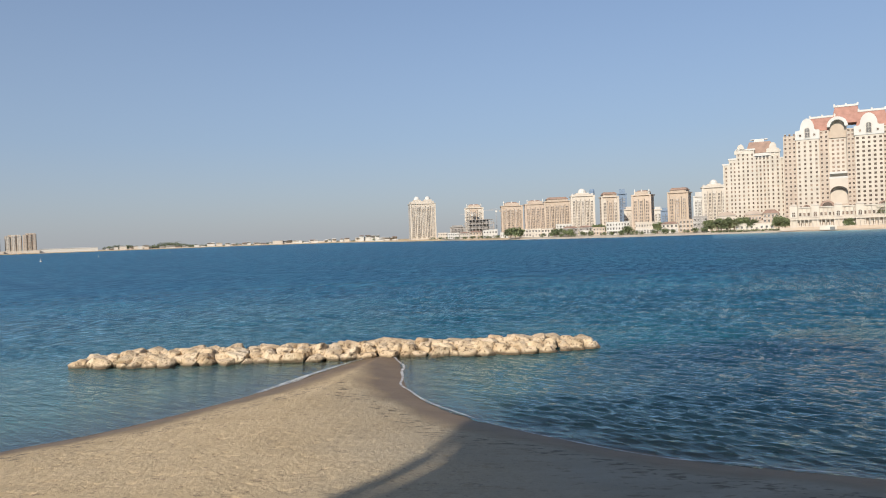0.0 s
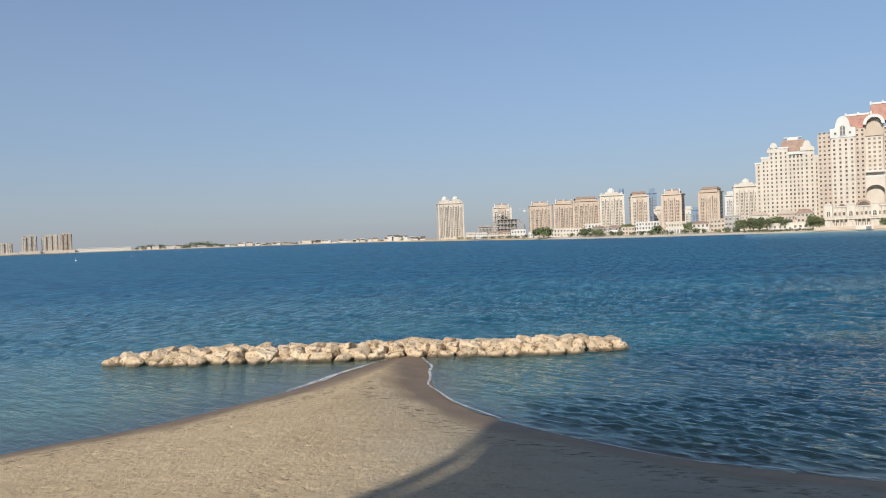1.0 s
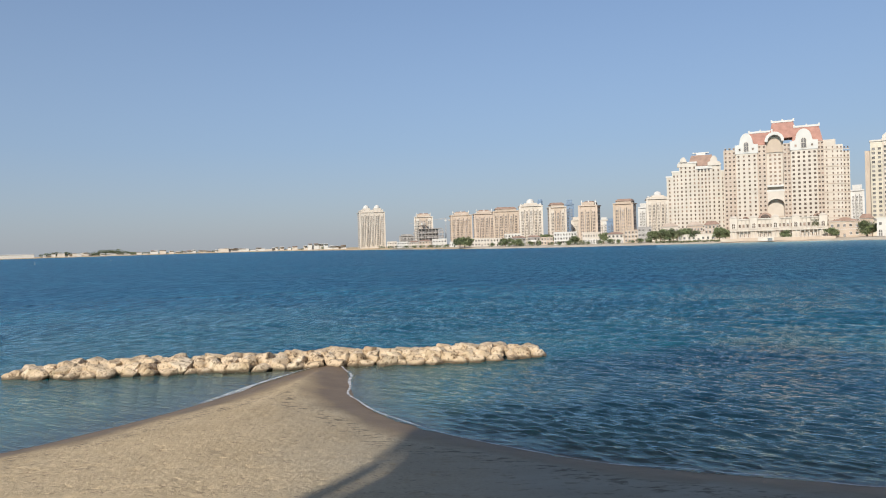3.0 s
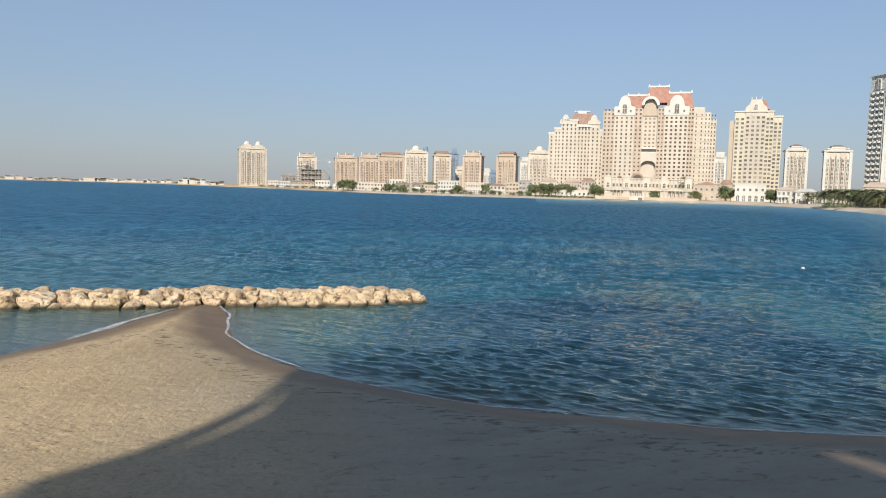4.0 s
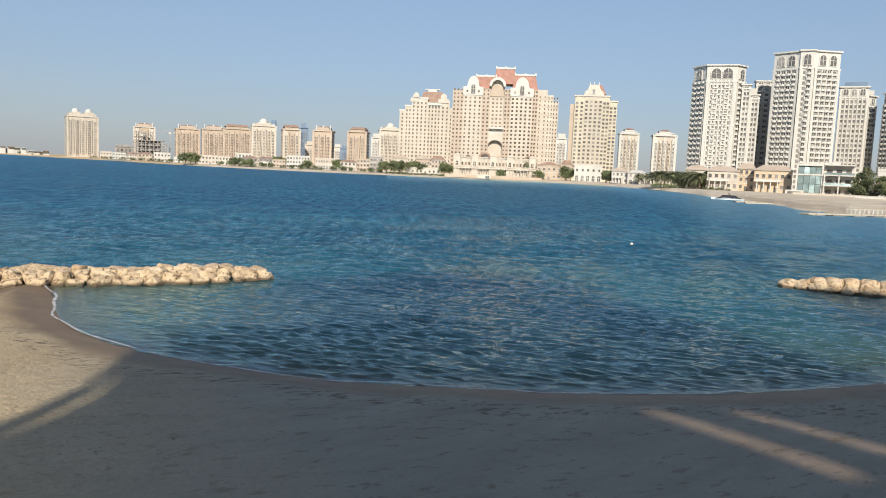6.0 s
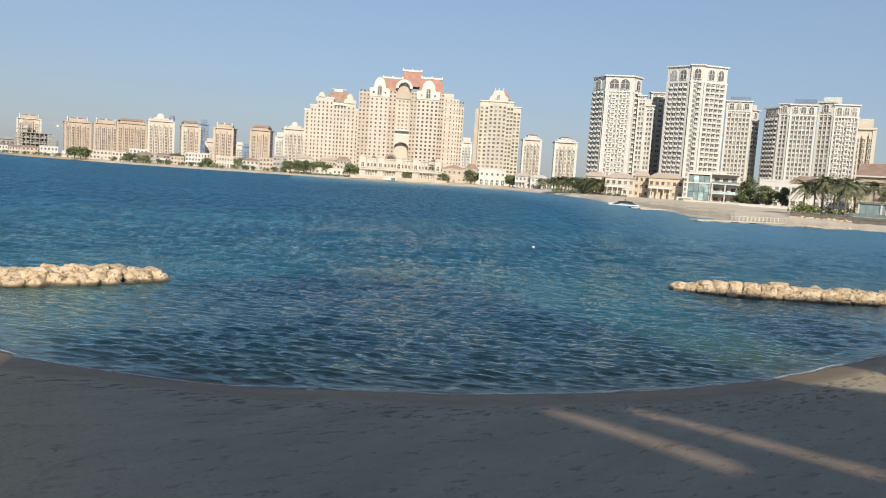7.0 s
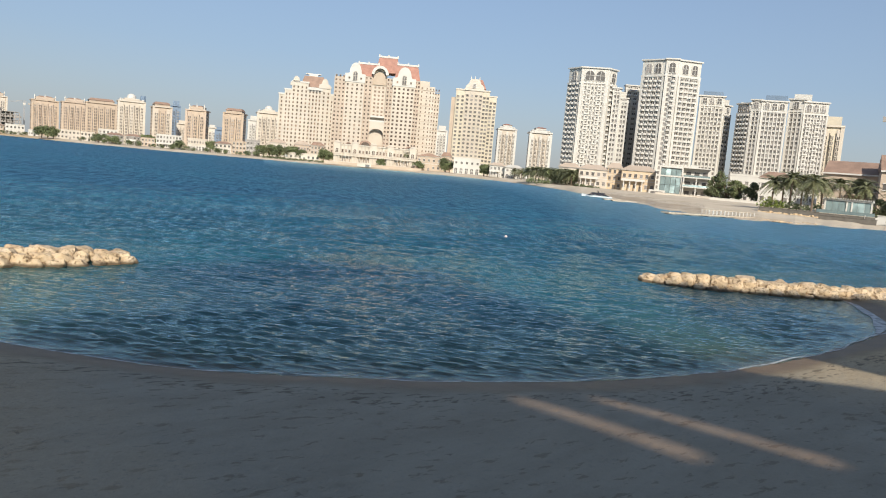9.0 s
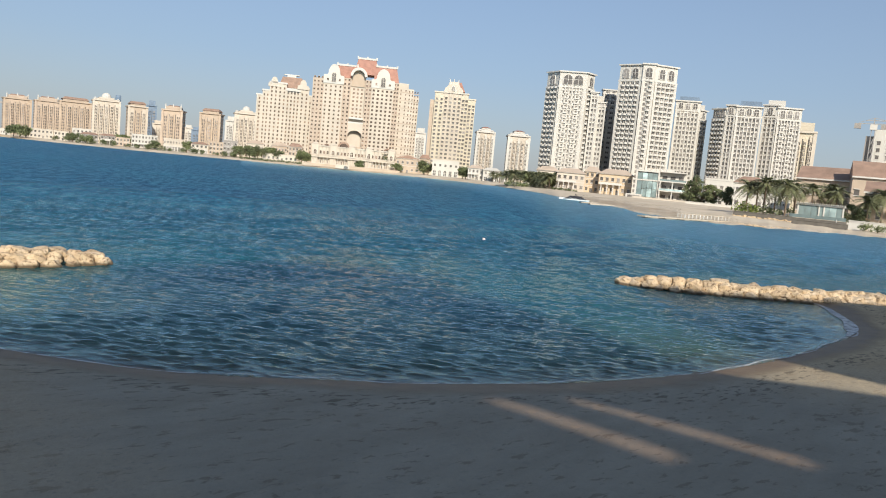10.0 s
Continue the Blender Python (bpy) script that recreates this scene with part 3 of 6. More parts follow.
# ---- the unseen hotel front behind the terrace, outlined to shade the beach ----
def build_hotel():
    base = -45.0
    h = new("wall_south")
    h.matrix_world = pose(0, base, 0)
    tagged(h, "tall cream hotel front, unseen behind the terrace, outlined to shade the beach", "building", kind="structure")
    lean, rise = math.tan(radians(SUN_FROM)), math.tan(radians(SUN_UP)) / math.cos(radians(SUN_FROM))

    def over(x, y, z=0.6):
        """The point of the hotel front whose shadow falls at x, y."""
        return x - (y - base) * lean, z + (y - base) * rise

    def wing(name, top, foot=None, thick=0.3):
        pts = [over(*p) for p in top]
        if foot:
            pts = [(foot[0], 0), (foot[1], 0)] + pts
        part(name, Form().prism(pts, -thick, 0), CREAM, h)

    left = over(-5.2, 12.4)[0]
    low = 30.5
    a, b2 = over(12.05, 8.3, 0.9), over(11.66, 13.9, 0.5)
    west = [(left, 0), (a[0], 0), a, b2, (b2[0], 48.5), (left + 12, 50.5), (over(4.9, 31)[0], 48.5), over(1.5, 25.5, 0.0), over(0.55, 23.2, 0.15), over(0.22, 21.2, 0.4), over(-0.04, 19.2, 0.55), over(-0.30, 17.9, 0.6), over(-1.08, 16.4, 0.7), over(-2.13, 14.9, 0.8), over(-3.05, 13.9, 0.85), over(-4.1, 13.2, 0.9)]
    part("west_wing", Form().prism(west, -0.3, 0), CREAM, h)
    # unseen fin added to cast the narrow dark line beside the main shade
    fin = [over(0.75, 24.9, 0.03), over(0.15, 22.7, 0.25), over(-0.2, 20.8, 0.42), over(-0.62, 18.9, 0.6), over(-1.45, 17.2, 0.6), over(-2.45, 15.6, 0.7), over(-3.2, 14.6, 0.8), over(-4.3, 13.4, 0.9),
           over(-4.05, 13.15, 0.9), over(-2.85, 14.3, 0.8), over(-2.1, 15.3, 0.7), over(-1.15, 16.85, 0.6), over(-0.35, 18.55, 0.6), over(0.05, 20.4, 0.42), over(0.45, 22.3, 0.25), over(1.05, 24.6, 0.03)]
    part("roof_edge", Form().prism(fin, -0.3, 0), CREAM, h)
    c, e = over(12.30, 13.9, 0.5), over(12.82, 8.3, 0.9)
    f, g = over(14.62, 6.9, 0.9), over(13.72, 13.0, 0.6)
    # unseen blockers added between and over the slots that shape the sun streaks
    part("stair_slab", Form().prism([c, e, a, (a[0], low - 1), (f[0], low - 1), f, g], -0.3, 0), CREAM, h)
    k, m = over(14.25, 13.0, 0.6), over(15.36, 6.9, 0.9)
    part("bridge", Form().prism([b2, c, g, k, (k[0], 46), (b2[0], 48.5)], -0.3, 0), CREAM, h)
    # filter panes added in the slots to dim and redden the streaks
    part("stair_glazing", Form().prism([a, e, c, b2], -0.2, -0.1), TINTED, h, "unseen rose filter that dims a sun streak")
    part("stair_glazing", Form().prism([f, m, k, g], -0.2, -0.1), TINTED, h, "unseen rose filter that dims a sun streak")
    gap = [over(24.3, 9.0), over(22.0, 13.0), over(22.4, 16.5), over(22.6, 19.5), over(22.6, 25), over(21, 31)]
    part("middle_wing", Form().prism([k, m, f, (f[0], low - 1), (gap[0][0], low - 1), *gap, (k[0], 46)], -0.3, 0), CREAM, h)
    right = [over(31.6, 24.2), over(28.9, 20.4), over(26.9, 14.7), over(26.0, 12.1), over(25.4, 9.0)]
    sky_line = [over(58, 17.5), over(50.5, 20.6), over(46, 22.6), over(40, 25.8), over(36, 29.5)]
    part("east_wing", Form().prism([(right[-1][0], 0), (60, 0), (60, 26), *sky_line, *right], -0.3, 0), CREAM, h)
    part("lower_wing", Form().box(a[0], right[-1][0], -0.3, 0, 0, low - 1), CREAM, h)
    part("rear_block", Form().box(left + 1, 59, -12, -0.6, 0, 24), CREAM, h)
    t = new("terrace", Form().box(-9, 9, -20, 1.2, 3.9, 4.4).box(-9, 9, -20, 0.9, 0.2, 3.9).mesh("terrace", PAVE))
    tagged(t, "paved raised terrace over the beach", "terrace", kind="structure")


build_hotel()


# ---- breakwaters ----
def rock_meshes(count, seed):
    rng = random.Random(seed)
    out = []
    for k in range(count):
        bm = bmesh.new()
        bmesh.ops.create_icosphere(bm, subdivisions=3, radius=0.5)
        cuts = []
        for _ in range(17):
            n = Vector((rng.gauss(0, 1), rng.gauss(0, 1), rng.gauss(0, 0.9))).normalized()
            cuts.append((n, rng.uniform(0.29, 0.37)))
        cuts += [(Vector((0, 0, 1)), 0.30), (Vector((0.15, 0, -1)).normalized(), 0.3), (Vector((1, 0.2, 0)).normalized(), 0.36), (Vector((-1, 0.1, 0.2)).normalized(), 0.36)]
        for v in bm.verts:
            for n, d in cuts:
                over = v.co.dot(n) - d
                if over > 0:
                    v.co -= n * over
            v.co += v.co.normalized() * (noise.noise(v.co * 3.2 + Vector((k * 7.0, 0, 0))) * 0.04 + abs(noise.noise(v.co * 6 + Vector((0, k * 5.0, 0)))) * 0.03 + noise.noise(v.co * 14) * 0.018)
        me = bpy.data.meshes.new("rock")
        bm.to_mesh(me)
        bm.free()
        me.materials.append(ROCK)
        out.append(me)
    return out


ROCKS = rock_meshes(14, 5)


def breakwater(path, height, half, seed, label, scale=1.0):
    """A mound of boulders along a line: courses from the waterline to the crest."""
    rng = random.Random(seed)
    P = [Vector((x, y, 0)) for x, y in path]
    bw = new("breakwater")
    bw.location = P[0]
    tagged(bw, label, "breakwater", "breakwaters off the beach")
    lens = [(b - a).length for a, b in zip(P, P[1:])]
    total = sum(lens)
    core = Form()
    n = 0
    for course, (side, up, size) in enumerate(((-1.0, 0.02, 1.0), (-0.72, 0.45, 0.88), (-0.38, 0.68, 0.82), (0.05, 0.70, 0.85), (0.5, 0.5, 0.98), (1.0, 0.0, 1.1))):
        s = rng.uniform(0, 0.4)
        while s < total:
            q, i = s, 0
            while i < len(lens) - 1 and q > lens[i]:
                q -= lens[i]
                i += 1
            t = (P[i + 1] - P[i]).normalized()
            c = P[i] + t * q
            side_v = Vector((-t.y, t.x, 0))
            taper = min(1.0, 0.30 + 0.7 * min(s, total - s) / 2.6)
            k = scale * size * rng.uniform(0.75, 1.4) * (0.75 + 0.25 * taper)
            at = c + side_v * (side * half * (0.45 + 0.55 * taper)) + Vector((0, 0, up * height * taper + rng.uniform(-0.05, 0.05)))
            r = piece("rock", ROCKS[rng.randrange(len(ROCKS))], bw, 0, 0, 0)
            r.matrix_basis = Matrix.LocRotScale(at - P[0], Euler((rng.uniform(-0.25, 0.25), rng.uniform(-0.25, 0.25), rng.uniform(0, 6.28))), Vector((k * rng.uniform(1.05, 1.55), k * rng.uniform(0.9, 1.2), k * rng.uniform(0.80, 1.05))))
            n += 1
            s += k * rng.uniform(0.74, 0.94)
    return bw


breakwater([(-18.9, 39.0), (-14, 38.9), (-7, 39.0), (-2, 39.2), (3, 38.8), (7.9, 39.3)], 0.54, 1.35, 21, "long low mound of pale limestone boulders in the sea", 0.98)
breakwater([(36.8, 31.6), (38.8, 29.1), (41.65, 27.1), (44.85, 25.2), (51.0, 22.6), (60, 19.5)], 0.60, 0.98, 22, "curved low mound of ochre limestone boulders by the sand", 1.04)


# ---- towers across the bay ----
def width_at(b0, b1, d):
    return d * radians(b1 - b0)


def up_at(el, d, z0=2.0):
    """Height above the building ground of what is seen at that elevation."""
    return 6.0 + d * math.tan(radians(el)) - z0


def window_mesh(w, h, mat, trim):
    """A dark pane in a recess-deep frame with a sill and a hood."""
    f = Form()
    f.box(-w / 2, w / 2, -0.06, 0.25, 0, h, 0)
    f.box(-w / 2 - 0.2, w / 2 + 0.2, -0.34, 0.2, -0.26, 0, 1)
    f.box(-w / 2 - 0.15, w / 2 + 0.15, -0.45, 0.2, h, h + 0.22, 1)
    return f.mesh("window", mat, trim)


def arch_mesh(w, h, mat, trim, depth=0.5):
    """A round-headed window with a raised surround."""
    def outline(ww, hh, z0):
        r = ww / 2
        return [(-r, z0), (r, z0)] + [(r * math.cos(math.pi * k / 10), z0 + hh - r + r * math.sin(math.pi * k / 10)) for k in range(11)]
    f = Form()
    f.prism(outline(w + 1.0, h + 0.8, -0.3), -depth, 0.3, 1)
    f.prism(outline(w, h, 0), -depth - 0.12, 0.2, 0)
    f.box(-0.12, 0.12, -depth - 0.25, 0, 0, h, 1)
    f.box(-w / 2, w / 2, -depth - 0.22, 0, h * 0.5, h * 0.5 + 0.2, 1)
    return f.mesh("arched_window", mat, trim)


def balcony_mesh(w, trim, glass):
    """A bowed balcony slab with a solid parapet and a dark door behind."""
    f = Form()
    n = 6
    ring = [(-w / 2, 0.1)] + [(-w / 2 * math.cos(math.pi * k / n), -1.3 * math.sin(math.pi * k / n) - 0.15) for k in range(n + 1)] + [(w / 2, 0.1)]
    m = len(ring)
    for z0, z1 in ((-0.25, 0.85),):
        f.add([(x, y, z) for z in (z0, z1) for x, y in ring], [tuple(range(m - 1, -1, -1)), tuple(range(m, 2 * m))] + [(i, (i + 1) % m, (i + 1) % m + m, i + m) for i in range(m)], 1)
    f.box(-w * 0.36, w * 0.36, -0.05, 0.2, 0.85, 2.3, 0)
    f.box(-0.1, 0.1, -0.15, 0.2, 0.85, 2.3, 1)
    return f.mesh("balcony", glass, trim)


def window_rows(parent, mesh, xs, zs, y, turn=0.0, limit=300, side=None):
    """Windows one by one, row by row, up to the limit."""
    n = 0
    for z in zs:
        for x in xs:
            if n < limit:
                if side is None:
                    piece(mesh.name.split(".")[0], mesh, parent, x, y, z, turn)
                else:
                    piece(mesh.name.split(".")[0], mesh, parent, side, x, z, turn)
            n += 1


def joined_windows(parent, xs, zs, y, w, h, mat, name="window_field"):
    """Small far windows of one front, too fine to pick apart."""
    f = Form()
    for x in xs:
        for z in zs:
            f.box(x - w / 2, x + w / 2, y - 0.12, y + 0.2, z, z + h)
    ob = part(name, f, mat, parent)
    tagged(ob, kind="stuff")


def steps(a, b, n):
    return [a + (b - a) * (i + 0.5) / n for i in range(n)]


def plain_tower(b0, b1, d, el, mat, label, bays=5, turn=0.0, deep=24.0, roof="slab", trim=IVORY, rmat=TILE_B, win=WIN, glass_right=False):
    """A far residential tower: shaft, corner piers, bands of small windows, cornice and roof."""
    b = (b0 + b1) / 2
    w = width_at(b0, b1, d) / (math.cos(radians(turn)) + deep / 60 * abs(math.sin(radians(turn))))
    h = up_at(el, d)
    t = thing("apartment_tower", b, d + deep / 2, 2.0, label, "tower", "towers along the shore", turn)
    y = -deep / 2
    shaft = h * 0.90
    part("shaft", Form().box(-w / 2, w / 2, y, -y, 0, shaft), mat, t)
    n = max(8, int(shaft / 3.4))
    zs = [1.2 + shaft * i / n for i in range(n)]
    bw = w / bays
    for k in range(bays):
        x = -w / 2 + bw * (k + 0.5)
        part("window_bay", Form().box(x - bw * 0.30, x + bw * 0.30, y - 0.5, y + 0.3, 4, shaft - 3) if k % 2 == 0 else Form().box(x - bw * 0.24, x + bw * 0.24, y - 1.1, y + 0.3, 3, shaft - 6), trim if k % 2 == 0 else mat, t)
        yy = y - 0.5 if k % 2 == 0 else y - 1.1
        joined_windows(t, (x - bw * 0.13, x + bw * 0.13), zs[1:-2], yy, bw * 0.15, 2.1, win)
        # dark strip beside each bay stands in for the shade of a recess
        part("glazed_strip", Form().box(x - bw * 0.5, x - bw * 0.40, y - 0.3, y + 0.3, 6, shaft - 5), win, t)
    ledges = Form()
    for k in range(bays):
        x = -w / 2 + bw * (k + 0.5)
        yy = y - 0.5 if k % 2 == 0 else y - 1.1
        for z in zs[1:-2]:
            ledges.box(x - bw * 0.25, x + bw * 0.25, yy - 0.75, yy + 0.1, z - 0.55, z - 0.1)
    tagged(part("ledge_field", ledges, trim, t), kind="stuff")
    for x in (-w / 2, w / 2):
        part("corner_pier", Form().box(x - 1.1, x + 1.1, y - 0.9, y + 2, 0, shaft - 1), trim, t)
    sides = Form()
    for s in (-1, 1):
        for yy in steps(y + 2, -y - 2, 5):
            for z in zs[:-1]:
                sides.box(s * w / 2 - 0.15, s * w / 2 + 0.15, yy - 0.8, yy + 0.8, z, z + 1.8)
    tagged(part("side_window_field", sides, win, t), kind="stuff")
    part("cornice", Form().box(-w / 2 - 1.2, w / 2 + 1.2, y - 1.6, -y + 1.2, shaft - 1.2, shaft), trim, t)
    top = h - shaft
    if roof == "hip":
        part("attic", Form().box(-w * 0.42, w * 0.42, y + 1.5, -y - 1.5, shaft, shaft + top * 0.45), mat, t)
        part("roof", Form().frustum(-w * 0.46, w * 0.46, y + 0.6, -y - 0.6, shaft + top * 0.45, h, w * 0.10, 4), rmat, t)
    elif roof == "crown":
        part("attic", Form().box(-w * 0.36, w * 0.36, y + 2, -y - 2, shaft, shaft + top * 0.7), mat, t)
        part("roof", Form().frustum(-w * 0.30, w * 0.30, y + 3, -y - 3, shaft + top * 0.7, h, w * 0.08, 3), rmat, t)
        for x in (-w * 0.40, w * 0.40, 0):
            part("finial", Form().lathe(x, y + 4, [(0.9, shaft), (0.7, h - 2), (1.0, h - 1.2), (0.6, h), (0.1, h + 1.6)], 8), WHITE_TRIM, t)
    elif roof == "cap":
        part("attic", Form().frustum(-w * 0.44, w * 0.44, y + 1, -y - 1, shaft, shaft + top * 0.40, w * 0.08, 2.5), trim, t)
        part("belvedere", Form().box(-w * 0.26, w * 0.26, y + 3, -y - 3, shaft + top * 0.40, shaft + top * 0.72), trim, t)
        part("roof", Form().frustum(-w * 0.29, w * 0.29, y + 2.4, -y - 2.4, shaft + top * 0.72, h, w * 0.20, 6), TILE, t, "small tiled cap")
        for x in (-w * 0.40, w * 0.40):
            part("turret", Form().lathe(x, y + 2, [(1.5, shaft - 2), (1.5, shaft + top * 0.15), (1.8, shaft + top * 0.15), (0.2, shaft + top * 0.4)], 8), trim, t)
    elif roof == "domes":
        part("attic", Form().box(-w * 0.46, w * 0.46, y + 0.5, -y - 1, shaft, shaft + top * 0.55), mat, t)
        for x in (-w * 0.22, w * 0.22):
            part("turret", Form().box(x - w * 0.15, x + w * 0.15, y, y + w * 0.3, shaft, shaft + top * 0.9), trim, t)
            part("dome", Form().lathe(x, y + w * 0.15, [(w * 0.13, shaft + top * 0.9)] + dome(w * 0.12, shaft + top * 0.95, 1.1), 12), WHITE_TRIM, t)
    elif roof == "dome":
        part("attic", Form().box(-w * 0.42, w * 0.42, y + 1, -y - 1, shaft, shaft + top * 0.32), mat, t)
        part("upper_attic", Form().box(-w * 0.29, w * 0.29, y + 2, -y - 2, shaft + top * 0.32, shaft + top * 0.58), trim, t)
        part("dome", Form().lathe(0, y + w * 0.30, [(w * 0.21, shaft + top * 0.5), (w * 0.21, shaft + top * 0.66)] + dome(w * 0.19, shaft + top * 0.66, 1.0), 14), WHITE_TRIM, t)
        for x in (-w * 0.44, w * 0.44):
            part("turret", Form().lathe(x, y + 2, [(1.8, shaft - 2), (1.8, shaft + top * 0.25), (2.2, shaft + top * 0.25), (0.2, shaft + top * 0.5)], 8), WHITE_TRIM, t)
    else:
        part("roof", Form().box(-w * 0.40, w * 0.40, y + 2, -y - 2, shaft, h), mat, t)
    if glass_right:
        part("glazed_side", Form().lathe(w * 0.45, y + 6, [(3.0, 0), (3.0, h), (2.4, h + 2)], 10), BLUE_G, t)
    return t


plain_tower(-2.58, -0.56, 1290, 2.92, CREAM, "cream apartment tower with twin domed turrets, alone by the water", 5, 8, 34, "domes", CREAM)
plain_tower(1.78, 3.14, 1250, 2.40, SAND_R, "tan apartment tower behind a concrete frame being built", 3, 0, 26, "crown")
plain_tower(4.51, 6.10, 1080, 2.45, PINK, "pinkish-tan apartment tower with flat crowned roof", 5, 6, 26, "crown", SAND_R)
plain_tower(6.31, 7.85, 1060, 2.52, PINK, "rose-brown apartment tower with small white spires", 4, 6, 26, "crown", PINK)
plain_tower(7.79, 9.71, 1000, 2.68, SAND_R, "ochre-tan apartment tower with a wide hipped cap", 5, 4, 26, "hip", SAND_R)
plain_tower(9.80, 11.51, 930, 3.05, CREAM, "cream-white apartment tower with a dome and glazed corner", 5, 5, 24, "dome", IVORY, glass_right=True)
plain_tower(13.35, 13.90, 1000, 3.06, BLUE_G, "slim dark glazed tower behind its tan neighbour", 2, 0, 16, "slab", BLUE_G)
plain_tower(12.02, 13.25, 880, 2.88, SAND_R, "tan apartment tower with brown hipped roof", 3, 8, 22, "hip", CREAM)
plain_tower(13.78, 14.42, 930, 1.72, CREAM, "low cream block between two tan towers", 3, 0, 18, "slab")
plain_tower(14.44, 15.82, 850, 2.90, SAND_R, "tan apartment tower with stepped top and a shaded side", 3, -12, 20, "crown", PINK)
plain_tower(15.9, 16.4, 1100, 1.62, WHITE, "pale distant block behind the villas", 2, 0, 16, "slab")
plain_tower(16.4, 16.95, 1050, 1.52, BLUE_G, "blue-grey distant office block", 2, 0, 16, "slab", BLUE_G)
plain_tower(17.02, 18.44, 840, 2.96, SAND_R, "tan apartment tower with brown hipped cap", 3, -12, 20, "hip", SAND_R)
plain_tower(18.72, 19.45, 950, 2.55, WHITE, "pale grey slender tower behind a domed one", 3, 0, 18, "slab", WHITE)
plain_tower(19.26, 20.85, 800, 3.25, CREAM, "cream-white apartment tower crowned by a broad dome", 5, 4, 22, "dome", IVORY)
plain_tower(32.72, 33.43, 900, 3.12, WHITE, "slim white tower far behind the large block", 3, 0, 18, "slab", WHITE_TRIM)
plain_tower(37.29, 38.62, 760, 3.70, CREAM, "slender cream tower with stepped crown", 5, 6, 20, "cap", WHITE)
plain_tower(39.69, 41.28, 680, 3.65, CREAM, "slender cream tower with a small capped top", 5, 6, 20, "cap", WHITE)


def concrete_frame():
    """A half-built block: slabs on columns, with a site crane."""
    b0, b1, d = 1.63, 4.02, 1180
    w, h = width_at(b0, b1, d), up_at(1.2, d)
    t = thing("unfinished_building", (b0 + b1) / 2, d, 2.0, "grey concrete frame under construction with bare floors", "building")
    n = 8
    part("core", Form().box(-w * 0.3, w * 0.3, 2, 14, 0, h), GREY_C, t)
    for i in range(n):
        z = h * (i + 1) / n
        ww = w / 2 * (1.0 if i < 6 else 0.86)
        part("floor_slab", Form().box(-ww, ww, -8, 18, z - 0.6, z), GREY_C, t)
    for x in steps(-w / 2, w / 2, 9):
        part("column", Form().box(x - 0.6, x + 0.6, -7.6, -6.4, 0, h - 1), GREY_C, t)
    for x in steps(-w / 2, w / 2, 14):
        for i in range(0, n, 2):
            part("infill_panel", Form().box(x - 1.2, x + 1.2, -6.8, -6.2, h * i / n, h * (i + 0.6) / n), GREY_C, t)


def site_crane(b, d, mast_top, jib_l, jib_r, label, base=2.0):
    t = thing("tower_crane", b, d, base, label, "crane")
    h = up_at(mast_top, d, base)
    f = Form()
    for sx, sy in ((-0.8, -0.8), (0.8, -0.8), (0.8, 0.8), (-0.8, 0.8)):
        f.bar((sx, sy, 0), (sx, sy, h), 0.16)
    k = int(h / 4)
    for i in range(k):
        f.bar((-0.8, -0.8, i * 4), (0.8, -0.8, i * 4 + 4), 0.14)
        f.bar((0.8, 0.8, i * 4), (-0.8, 0.8, i * 4 + 4), 0.14)
    part("mast", f, STEEL, t)
    part("cab", Form().box(-1.6, 1.6, -1.6, 1.6, h, h + 2.6), WHITE, t)
    j = Form()
    j.bar((jib_l, 0, h + 3), (jib_r, 0, h + 3), 0.18)
    j.bar((jib_l, 0, h + 3.1), (0, 0, h + 6), 0.10)
    j.bar((jib_r, 0, h + 3.1), (0, 0, h + 6), 0.10)
    j.bar((jib_l * 0.5, 0, h + 4.6), (jib_r * 0.5, 0, h + 4.6), 0.2)
    part("jib", j, STEEL, t)
    part("peak", Form().bar((0, 0, h), (0, 0, h + 6), 0.3), STEEL, t)
    part("counterweight", Form().box(min(jib_l, jib_r, key=abs) - 1.5, min(jib_l, jib_r, key=abs) + 1.5, -1, 1, h + 0.5, h + 3), GREY_C, t)


concrete_frame()
plain_tower(0.61, 1.63, 1200, 0.82, GREY_C, "low grey unfinished block by the crane", 4, 0, 20, "slab", GREY_C)
site_crane(4.15, 1190, 1.72, -20, 6, "thin site crane with its jib over the concrete frame")
site_crane(2.3, 1240, 1.50, -20, 6, "thin distant site crane seen side-on")


